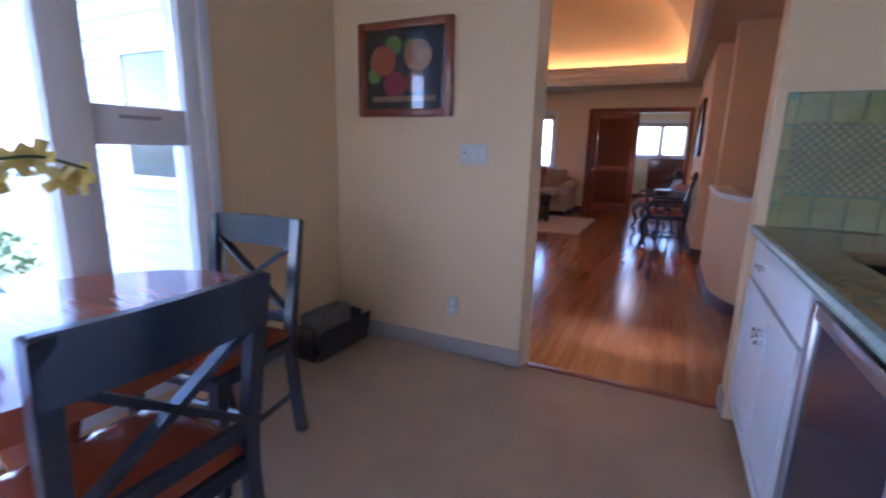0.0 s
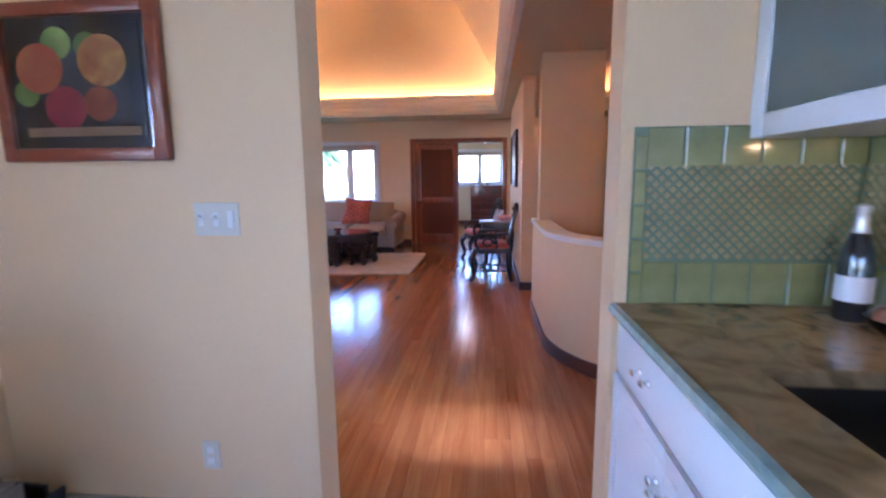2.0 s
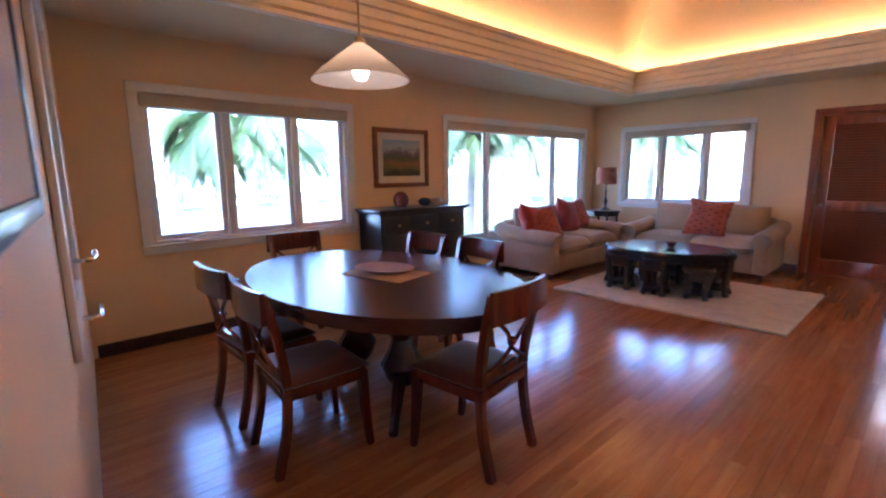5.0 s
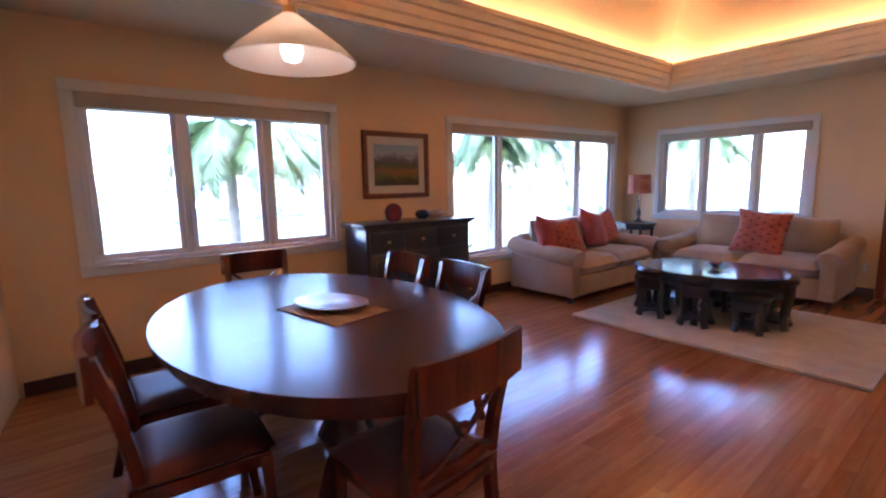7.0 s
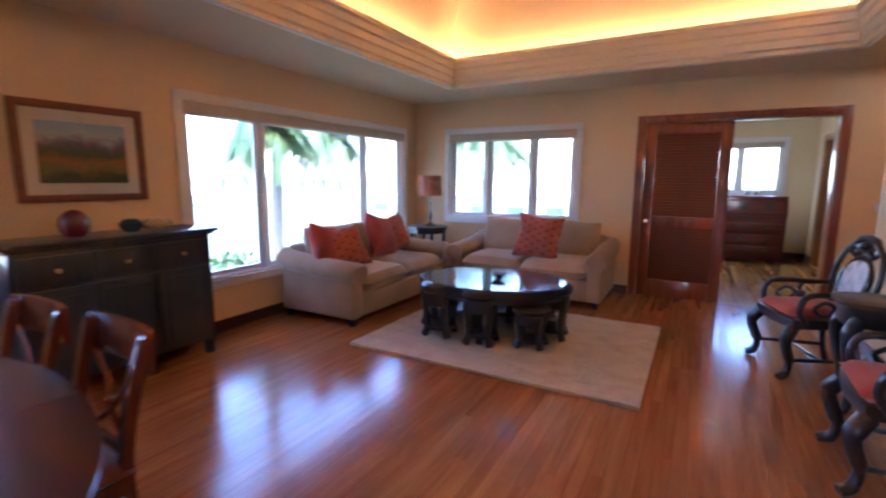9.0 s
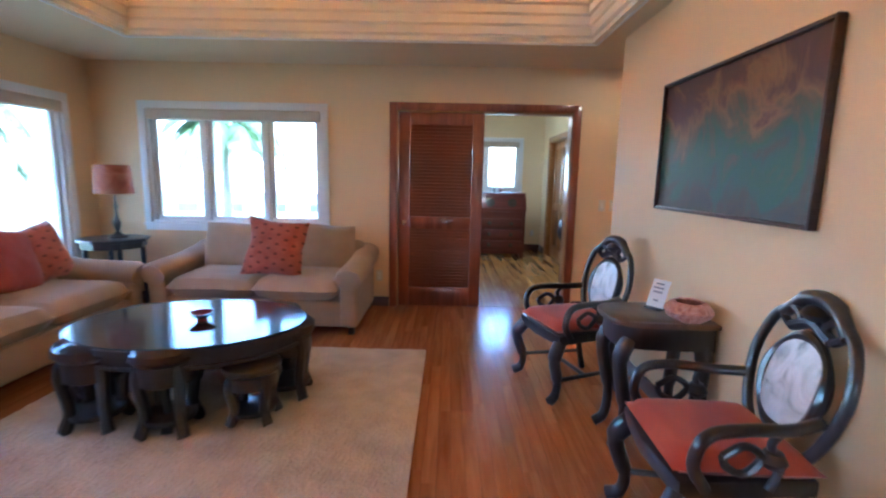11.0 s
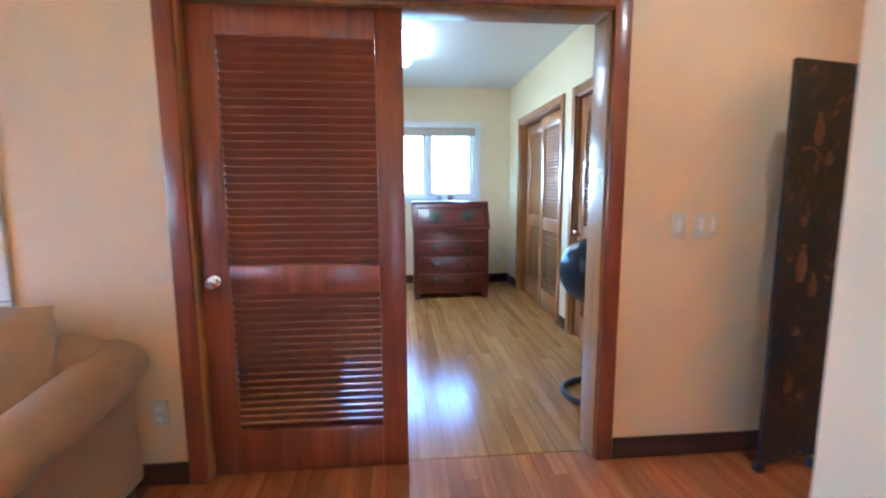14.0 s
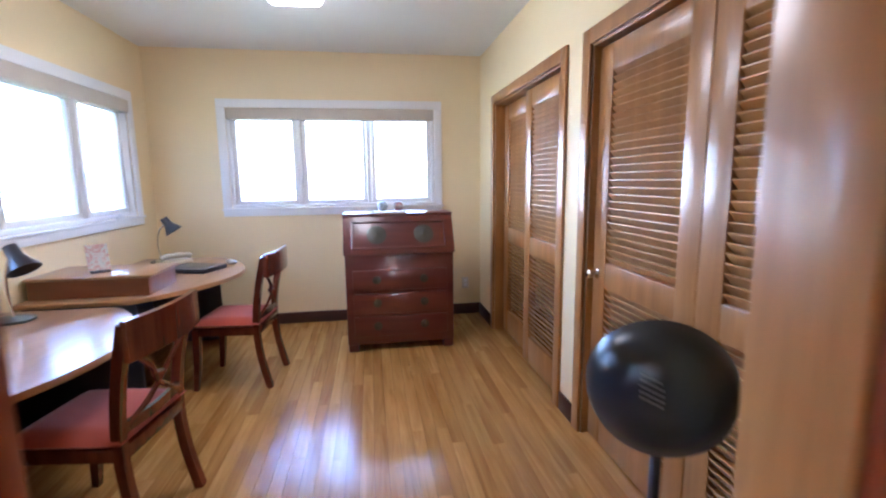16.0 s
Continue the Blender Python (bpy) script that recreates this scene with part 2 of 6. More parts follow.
M_TABLE = wood("table_wood", (.04, .010, .011), (.085, .02, .017), .25, "x", 9, coat=.1)
M_BLACK = wood("black_lacquer", (.016, .018, .026), (.034, .036, .05), .3, "z", 12, coat=.4)
M_EBONY = wood("carved_ebony", (.016, .014, .018), (.038, .028, .03), .3, "z", 22, coat=.35)
M_BLUEBLK = wood("dark_painted_wood", (.012, .018, .03), (.03, .04, .06), .28, "z", 15, coat=.3)
M_SOFA = fabric("sofa_cloth", (.37, .25, .155), (.46, .325, .21))
M_RED = fabric("red_cushion", (.30, .035, .022), (.44, .07, .04), 180)
M_ORANGE = fabric("orange_cushion", (.36, .08, .042), (.50, .14, .08), 120, 9)
def motif(m, dark):
    """Rows of small dark dashes woven over a cushion's cloth."""
    nt = m.node_tree
    b = nt.nodes["Principled BSDF"]
    base = b.inputs["Base Color"].links[0].from_socket
    co = nt.nodes.new("ShaderNodeTexCoord")
    sep = nt.nodes.new("ShaderNodeSeparateXYZ")
    link(nt, co.outputs["Object"], sep.inputs[0])
    waves = []
    for axis, k in (("X", 46), ("Y", 74)):
        mul = nt.nodes.new("ShaderNodeMath")
        mul.operation, mul.inputs[1].default_value = "MULTIPLY", k
        link(nt, sep.outputs[axis], mul.inputs[0])
        sn = nt.nodes.new("ShaderNodeMath")
        sn.operation = "SINE"
        link(nt, mul.outputs[0], sn.inputs[0])
        waves.append(sn)
    both = nt.nodes.new("ShaderNodeMath")
    both.operation = "MULTIPLY"
    link(nt, waves[0].outputs[0], both.inputs[0])
    link(nt, waves[1].outputs[0], both.inputs[1])
    r = ramp(nt, both.outputs[0], [(0.0, (1, 1, 1)), (.62, (1, 1, 1)), (.78, dark)])
    link(nt, mix(nt, "MULTIPLY", 1.0, base, r.outputs[0]), b.inputs["Base Color"])


motif(M_ORANGE, (.42, .40, .40))
M_SEATRED = fabric("seat_red", (.36, .05, .025), (.47, .085, .045), 300)
M_SEATBR = fabric("seat_brown", (.10, .02, .015), (.16, .035, .025), 300, rough=.5)
M_RUG = fabric("rug_wool", (.47, .37, .27), (.62, .51, .39), 55, 6, pile=.015)
M_GLASS = glass("window_glass")
M_FROST = glass("frosted_glass", (.75, .86, .82), .35)
M_CHROME = paint("chrome", (.75, .75, .76), .15, .02, metal=1.0)
M_STEEL = paint("steel", (.5, .5, .52), .3, .05, metal=1.0)
M_BRASS = paint("worn_brass", (.45, .33, .17), .35, .1, metal=1.0)
M_BRASS_D = paint("dark_bronze", (.07, .065, .05), .5, .2, 9, metal=.5)
M_PLATE = paint("switch_plate", (.68, .63, .54), .35, .02)
M_COVE = glow("cove_strip", (1.0, .56, .20), 2.1)
M_BULB = glow("bulb", (1.0, .86, .66), 1.2)
M_STLAMP = glow("study_lamp_cover", (1.0, .95, .84), .65)

# ---- structure ----
XL, YF, YS = -4.49, 10.59, 14.74          # window wall, far wall, study's far wall
SOFFIT, TH = 2.45, 0.15


def wall_y(name, y0, y1, x0, x1, top, mat, holes=()):
    """A wall that runs along x, with openings (xa, xb, za, zb)."""
    bm = bmesh.new()
    cut = sorted({x0, x1, *[v for h in holes for v in h[:2]]})
    for a, b in zip(cut, cut[1:]):
        h = [h for h in holes if h[0] <= a and h[1] >= b]
        if not h:
            add_box(bm, a, b, y0, y1, 0, top)
        else:
            if h[0][2] > 0:
                add_box(bm, a, b, y0, y1, 0, h[0][2])
            if h[0][3] < top:
                add_box(bm, a, b, y0, y1, h[0][3], top)
    bmesh.ops.remove_doubles(bm, verts=bm.verts[:], dist=1e-4)
    return setting(part(name, bm, mat))


def wall_x(name, x0, x1, y0, y1, top, mat, holes=()):
    """A wall that runs along y, with openings (ya, yb, za, zb)."""
    bm = bmesh.new()
    cut = sorted({y0, y1, *[v for h in holes for v in h[:2]]})
    for a, b in zip(cut, cut[1:]):
        h = [h for h in holes if h[0] <= a and h[1] >= b]
        if not h:
            add_box(bm, x0, x1, a, b, 0, top)
        else:
            if h[0][2] > 0:
                add_box(bm, x0, x1, a, b, 0, h[0][2])
            if h[0][3] < top:
                add_box(bm, x0, x1, a, b, h[0][3], top)
    bmesh.ops.remove_doubles(bm, verts=bm.verts[:], dist=1e-4)
    return setting(part(name, bm, mat))


CW = 0.075   # casing width
W1, W2, W3 = (3.73, 5.69, .75, 2.075), (6.955, 10.30, .40, 2.075), (-4.0, -2.075, .765, 2.07)
W4, W5 = (-1.51, .55, 1.065, 2.13), (12.1, 14.47, 1.04, 2.13)


def inner(w):
    return (w[0] + CW, w[1] - CW, w[2] + CW, w[3] - CW)


wall_x("wall_windows", XL - TH, XL, 3.2, YF + TH, 2.6, M_WALL, [inner(W1), inner(W2)])
wall_y("wall_far", YF, YF + TH, XL, 4.6, 2.6, M_WALL, [inner(W3), (-1.385, .395, 0, 2.03)])
# the dining side of the kitchen wall runs a little out of square
bm = bmesh.new()
prism(bm, [(-4.64, 2.93), (-4.64, 3.345), (-.478, 2.982), (-.5027, 2.93)], 0, 2.6)
setting(part("wall_dining", bm, M_WALL))
bm = bmesh.new()
prism(bm, [(-1.93, 2.90), (-1.93, 2.93), (-.5027, 2.93), (-.517, 2.90)], 0, 2.6)
setting(part("wall_picture", bm, M_WALL))
wall_y("wall_lintel", 2.90, 3.0, -.476, .498, 2.6, M_WALL, [(-.476, .498, 0, 2.33)])
wall_y("wall_tile_end", 2.86, 3.02, .5, 1.35, 2.6, M_WALL)
wall_x("wall_kitchen_right", 1.2, 1.35, -2.6, 2.859, 2.6, M_WALL)
wall_x("wall_kitchen_left", XL + 2.56, -1.78, -2.6, 2.899, 2.6, M_WALL, [(-.6, 1.955, .12, 2.2)])
WK = (-1.72, 1.1, .6, 2.32)
wall_y("wall_kitchen_back", -2.75, -2.6, -1.93, 1.35, 2.6, M_WALL, [inner(WK)])
wall_x("wall_painting", .483, .63, 6.77, 9.585, 2.6, M_WALL)
wall_x("wall_hall_right", 4.6, 4.75, 3.0, YF + TH, 2.6, M_WALL)
wall_y("wall_hall_near", 3.0, 3.16, 1.351, 4.6, 2.6, M_WALL)
wall_x("wall_study_right", .94, 1.09, YF + TH, YS, 2.7, M_STUDY_WALL, [(12.745, 14.175, 0, 2.03), (10.90, 12.385, 0, 2.03)])
wall_x("wall_study_left", -2.25, -2.1, YF + TH, YS + TH, 2.7, M_STUDY_WALL, [inner(W5)])
wall_y("wall_study_far", YS, YS + TH, -2.1, 1.7, 2.7, M_STUDY_WALL, [inner(W4)])
wall_y("wall_study_near", YF + TH + .001, YF + TH + .012, -2.1, .94, 2.55, M_STUDY_WALL, [(-1.385, .395, 0, 2.03)])
wall_x("wall_closet_back", 1.6, 1.7, YF + TH, YS + TH, 2.7, M_STUDY_WALL)
wall_x("wall_hall_column", .585, 1.15, 5.84, 6.02, 2.6, M_WALL)

# curved half wall with its cap
ARC = [(.545, 6.03), (.545, 5.01)] + [(1.455 - .91 * math.cos(a), 5.01 - .91 * math.sin(a)) for a in [radians(d) for d in range(6, 91, 6)]] + [(2.9, 4.10)]


def offset_path(path, d):
    out = []
    for i, p in enumerate(path):
        a, b = Vector(path[max(i - 1, 0)]), Vector(path[min(i + 1, len(path) - 1)])
        t = (b - a).normalized()
        out.append((p[0] - t.y * d, p[1] + t.x * d))
    return out


def band(bm, path, d0, d1, z0, z1, bevel=0.0):
    prism(bm, offset_path(path, d0) + offset_path(path, d1)[::-1], z0, z1, bevel)


bm = bmesh.new()
band(bm, ARC, 0, .14, 0, .885)
setting(part("wall_half", bm, M_WALL, smooth=True))
bm = bmesh.new()
band(bm, ARC, -.018, .158, .886, .925, .008)
setting(part("trim_half_wall_cap", bm, M_TRIM, smooth=True))
bm = bmesh.new()
band(bm, ARC, -.014, -.001, .001, .10, .004)
setting(part("baseboard_half_wall", bm, M_BASE_D, smooth=True))

# baseboards
setting(boxes("baseboard", [
    (XL + .001, XL + .015, 3.36, YF, .001, .10),
    (XL + .016, -1.46, YF - .015, YF - .001, .001, .10), (.47, 4.6, YF - .015, YF - .001, .001, .10),
    (.468, .482, 6.77, 9.585, .001, .10), (.468, .631, 6.755, 6.769, .001, .10), (.468, .631, 9.586, 9.60, .001, .10),
    (-2.099, .939, YS - .015, YS - .001, .001, .11), (-2.099, -2.085, YF + .17, YS - .016, .001, .11),
    (.925, .939, 14.26, YS - .016, .001, .11), (.925, .939, 12.475, 12.66, .001, .11)], M_BASE_D, .003))
setting(boxes("baseboard_kitchen", [
    (-1.779, -.505, 2.885, 2.899, .001, .10), (-1.779, -1.765, 1.97, 2.884, .001, .10),
    (.486, .499, 2.86, 3.02, .001, .10)], M_BASE_K, .003))


def ceiling_plate(name, x0, x1, y0, y1, z, mat, hole=None, thick=.1):
    bm = bmesh.new()
    if hole:
        a, b, c, d = hole
        for q in ((x0, a, y0, y1), (b, x1, y0, y1), (a, b, y0, c), (a, b, d, y1)):
            add_box(bm, *q, z, z + thick)
    else:
        add_box(bm, x0, x1, y0, y1, z, z + thick)
    return setting(part(name, bm, mat))


def tray(rect, name, rise=1.5, top=4.3):
    """Crown, trough with the light strip, and the hipped ceiling over it."""
    def ring(bm, prof):
        loops = []
        for d, z in prof:
            a, b, c, e = rect[0] + d, rect[1] - d, rect[2] + d, rect[3] - d
            loops.append([bm.verts.new(p) for p in ((a, c, z), (b, c, z), (b, e, z), (a, e, z))])
        for r, q in zip(loops, loops[1:]):
            for k in range(4):
                bm.faces.new((r[k], r[(k + 1) % 4], q[(k + 1) % 4], q[k]))
        return loops
    bm = bmesh.new()
    ring(bm, [(-.03, 2.449), (-.03, 2.437), (.005, 2.437), (.005, 2.47), (.03, 2.485), (.03, 2.545), (.05, 2.56), (.05, 2.62), (.068, 2.635), (.068, 2.69), (.09, 2.705),
              (.09, 2.742), (.05, 2.742), (.05, 2.63), (-.22, 2.63)])
    setting(part("trim_crown_" + name, bm, M_CROWN))
    a, b, c, e = rect[0], rect[1], rect[2], rect[3]
    setting(boxes("trim_bead_" + name, [(a - .055, b + .055, c - .055, c - .031, 2.432, 2.449), (a - .055, b + .055, e + .031, e + .055, 2.432, 2.449), (a - .055, a - .031, c - .03, e + .03, 2.432, 2.449), (b + .031, b + .055, c - .03, e + .03, 2.432, 2.449)], M_TRIM, .004))
    bm = bmesh.new()
    h = (top - 2.63) / rise
    last = ring(bm, [(-.22, 2.63), (-.20, 2.68), (-.12, 2.80), (-.22 + h, top)])
    bm.faces.new(last[-1])
    setting(part("ceiling_" + name, bm, M_CEIL))
    a, b, c, e = rect[0] - .08, rect[1] + .08, rect[2] - .08, rect[3] + .08
    lamp = boxes("cove_light", [(a, b, c, c + .03, 2.632, 2.65), (a, b, e - .03, e, 2.632, 2.65), (a, a + .03, c, e, 2.632, 2.65), (b - .03, b, c, e, 2.632, 2.65)], M_COVE)
    tagged(lamp, "warm white rope light hidden in the ceiling cove", "light")


TRAY1, TRAY2 = (-3.44, .27, 3.75, 9.69), (1.30, 4.2, 4.4, 9.62)
ceiling_plate("ceiling_living", XL - .01, .62, 2.99, YF, SOFFIT, M_CEIL, TRAY1)
ceiling_plate("ceiling_hall", .621, 4.6, 3.15, YF, SOFFIT, M_CEIL, TRAY2)
ceiling_plate("ceiling_kitchen", -1.85, 1.25, -2.7, 2.93, SOFFIT, M_CEIL_W)
ceiling_plate("ceiling_study", -2.15, 1.65, YF + TH, YS + .01, 2.56, M_CEIL_W)
tray(TRAY1, "living")
tray(TRAY2, "hall")
# roof overhang outside the windows
setting(boxes("roof", [(-5.15, XL - TH - .01, 2.2, 11.7, 2.36, 2.5), (XL - TH, -2.26, YF + TH + .01, 11.7, 2.36, 2.5), (-3.1, -2.26, 11.71, 15.7, 2.4, 2.52), (-2.25, 1.8, YS + TH + .01, 15.7, 2.4, 2.52)], M_CEIL_W))

# porch roof over the deck by the kitchen
setting(boxes("roof_porch", [(-3.1, -1.94, -2.6, 2.90, 2.30, 2.42), (-3.18, -3.101, -2.6, 2.90, 2.22, 2.46)], M_CEIL_W))

# floors under the planks
setting(box("floor", XL - TH, 4.75, 2.95, YF + .07, -.12, -.0125, M_GAP))
setting(box("floor_study", -2.25, 1.7, YF + .071, YS + TH, -.12, -.0125, M_GAP))
setting(box("floor_kitchen", -1.93, 1.35, -2.75, 2.949, -.12, 0.0, M_KFLOOR))
setting(box("trim_threshold", -.476, .498, 2.93, 2.985, .0005, .006, M_SLAT, .002))


# ---- windows ----
def window(name, m, w, h, bars, blind=True, cranks=(), depth=TH):
    """A window unit: x along the wall, y towards the outside, from its outer bottom corner. bars: where uprights stand, 0 to 1."""
    win = thing(name, m, "white casement window with a beige roller blind cassette", "window", kind="structure")
    c = CW
    boxes("casing", [(0, w, -.022, -.002, 0, c), (0, w, -.022, -.002, h - c, h), (0, c, -.022, -.002, c + .001, h - c - .001), (w - c, w, -.022, -.002, c + .001, h - c - .001)], M_TRIM, .004, win)
    box("sill", -.01, w + .01, -.035, -.0225, c - .02, c, M_TRIM, .004, win)
    f = .03
    boxes("frame", [(c + .001, w - c - .001, -.001, depth - .02, c + .001, c + f), (c + .001, w - c - .001, -.001, depth - .02, h - c - f, h - c - .001),
                    (c + .001, c + f, -.001, depth - .02, c + f, h - c - f), (w - c - f, w - c - .001, -.001, depth - .02, c + f, h - c - f)], M_TRIM, .003, win)
    x = [c + f] + [c + f + b * (w - 2 * c - 2 * f) for b in bars] + [w - c - f]
    for i, b in enumerate(x[1:-1]):
        box("mullion", b - .022, b + .022, .01, .10, c + f, h - c - f, M_TRIM, .004, win)
    top = h - c - f - (.09 if blind else 0)
    for i, (a, b) in enumerate(zip(x, x[1:])):
        a, b = a + (.023 if i else .001), b - (.023 if i < len(x) - 2 else .001)
        s = .04
        sash = boxes("sash", [(a, b, .04, .085, c + f + .001, c + f + s), (a, b, .04, .085, top - s + .05, h - c - f - .001), (a, a + s, .041, .084, c + f + s, h - c - f), (b - s, b, .041, .084, c + f + s, h - c - f)], M_TRIM, .003, win)
        p = box("pane", a + s, b - s, .06, .066, c + f + s, top - s + .05, M_GLASS, 0, win)
        p.visible_shadow = False
    if blind:
        box("blind_cassette", c + .004, w - c - .004, -.03, .035, h - c - .105, h - c - .004, M_BLIND, .012, win)
    for k in cranks:
        bm = bmesh.new()
        cx = x[0] + k * (x[-1] - x[0])
        add_box(bm, cx - .05, cx + .05, -.05, -.022, c + .002, c + .018, .006)
        sweep(bm, smooth_path([(cx - .03, -.036, c + .018), (cx, -.045, c + .036), (cx + .06, -.045, c + .03), (cx + .085, -.045, c + .022)]), .006, 6)
        part("crank_handle", bm, M_TRIM, win, True)
    return win


M_BLIND = fabric("blind_cloth", (.52, .45, .36), (.58, .51, .42), 300)


def along_x(x, y, z):
    return pose(x, y, z)


# window wall: local x runs along +y, outside is -x
def on_left(x, y0, z):
    return pose(x, y0, z, 0, 0, 90)


window("window_1", on_left(XL, W1[0], W1[2]), W1[1] - W1[0], W1[3] - W1[2], (.335, .69), cranks=(.14, .86))
window("window_2", on_left(XL, W2[0], W2[2]), W2[1] - W2[0], W2[3] - W2[2], (.24, .745), cranks=(.1,))
window("window_3", along_x(W3[0], YF, W3[2]), W3[1] - W3[0], W3[3] - W3[2], (.32, .69), cranks=(.15, .9))
window("window_4", along_x(W4[0], YS, W4[2]), W4[1] - W4[0], W4[3] - W4[2], (.325, .675), cranks=(.12, .88))
window("window_5", on_left(-2.1, W5[0], W5[2]), W5[1] - W5[0], W5[3] - W5[2], (.36, .72), cranks=(.2, .86))

window("window_6", pose(WK[1], -2.6, WK[2], 0, 0, 180), WK[1] - WK[0], WK[3] - WK[2], (.33, .67))

# kitchen glass wall: a wide pane and a narrow two-pane casement beside it
kw = thing("window_kitchen", on_left(-1.78, -.6, .12), "tall white glazed wall with a two-pane side casement", "window", kind="structure")
KW, KH = 2.555, 2.08
boxes("casing", [(-.09, 0, -.022, -.002, -.05, KH + .08), (KW, KW + .055, -.022, -.002, -.119, KH + .08), (0, KW, -.022, -.002, KH, KH + .08)], M_TRIM, .004, kw)
boxes("frame", [(.001, KW - .001, .0, .12, .001, .10), (.001, KW - .001, 0, .12, KH - .06, KH - .001), (.001, .06, 0, .12, .10, KH - .06), (KW - .075, KW - .001, 0, .12, .10, KH - .06),
                (1.96, 2.10, -.01, .12, .10, KH - .06)], M_TRIM, .004, kw)
boxes("rail", [(2.10, KW - .075, .01, .10, 1.09, 1.24), (2.10, KW - .075, .01, .10, .10, .34), (.06, 1.96, .01, .10, 1.58, 1.62)], M_TRIM, .004, kw)
box("latch", 2.2, 2.36, -.01, .01, 1.19, 1.205, M_STEEL, .004, kw)
for q in ((2.10, KW - .075, .34, 1.09), (2.10, KW - .075, 1.24, KH - .06), (.06, 1.96, .10, 1.58), (.06, 1.96, 1.62, KH - .06)):
    box("pane", q[0] + .001, q[1] - .001, .05, .056, q[2], q[3], M_GLASS, 0, kw).visible_shadow = False


# ---- louvred doors ----
def louvre_leaf(name, m, w, h, mat, mat_s, label, pitch=.034, rail=(.83, .955), knob=None, both=True, low=True):
    """A door leaf: x along its width, y its thickness, slats in two fields."""
    leaf = thing(name, m, label, "door", kind="structure")
    s, t = .115, .038
    boxes("frame", [(0, s, 0, t, 0, h), (w - s, w, 0, t, 0, h), (s + .0005, w - s - .0005, .001, t - .001, 0, .20), (s + .0005, w - s - .0005, .001, t - .001, rail[0], rail[1]), (s + .0005, w - s - .0005, .001, t - .001, h - .12, h)], mat, .004, leaf)
    bm = bmesh.new()
    add_box(bm, s + .001, w - s - .001, -.0235, .0235, -.0035, .0035, .002, 1, pose(0, 0, 0, -52))
    me = mesh_from("slat", bm, mat_s)
    for z0, z1 in ((.20, rail[0]), (rail[1], h - .12)):
        n = round((z1 - z0) / pitch)
        for i in range(n):
            sl = new("slat", me)
            sl.parent = leaf
            sl.location = (0, t / 2, z0 + (i + .5) * (z1 - z0) / n)
    if knob is not None:
        bm = bmesh.new()
        lathe(bm, [(0, .0), (.026, .0), (.026, .006), (.010, .010), (.010, .03), (.022, .038), (.025, .05), (.016, .06), (0, .062)], 16)
        bmesh.ops.transform(bm, matrix=pose(knob, -.0005, rail[0] + .06, 90), verts=bm.verts[:])
        part("knob", bm, M_CHROME, leaf, True)
    return leaf


def casing(name, m, w, h, mat, depth, c=.075, inside=None):
    """Door casing and jambs: x along the wall, y into it."""
    d = thing(name, m, "stained wooden door casing", "door frame", kind="structure")
    boxes("casing", [(0, c, -.02, -.001, 0, h), (w - c, w, -.02, -.001, 0, h), (c + .0005, w - c - .0005, -.0195, -.001, h - c, h)], mat, .004, d)
    boxes("jamb", [(c - .012, c + .012, 0, depth, 0, h - c), (w - c - .012, w - c + .012, 0, depth, 0, h - c), (c + .0125, w - c - .0125, 0, depth, h - c - .012, h - c + .012)], inside or mat, .003, d)
    return d


casing("door_1_frame", pose(-1.455, YF, 0), 1.915, 2.10, M_DOOR, TH + .012, inside=M_OAKD)
louvre_leaf("door_1", pose(-1.365, YF + .035, .003), .866, 2.009, M_DOOR, M_SLAT, "closed half of a mahogany louvred pocket door", knob=.055)


def in_right(x, y1):
    return pose(x, y1, 0, 0, 0, -90)


casing("closet_1_frame", in_right(.94, 14.25), 1.58, 2.10, M_OAKD, .14)
louvre_leaf("closet_door_1", pose(.97, 13.46, .012, 0, 0, -90), .70, 1.99, M_OAKD, M_OAKS, "honey oak louvred closet door, shut")
louvre_leaf("closet_door_2", pose(1.02, 14.155, .012, 0, 0, -90), .72, 1.99, M_OAKD, M_OAKS, "honey oak louvred closet door, shut")
casing("closet_2_frame", in_right(.94, 12.47), 1.645, 2.10, M_OAKD, .14)
louvre_leaf("closet_door_3", pose(.975, 12.38, .012, 0, 0, -90), .76, 1.99, M_OAKD, M_OAKS, "honey oak louvred door with a small knob", knob=.05)
louvre_leaf("closet_door_4", pose(.975, 11.615, .012, 0, 0, -90), .70, 1.99, M_OAKD, M_OAKS, "honey oak louvred closet door, shut")

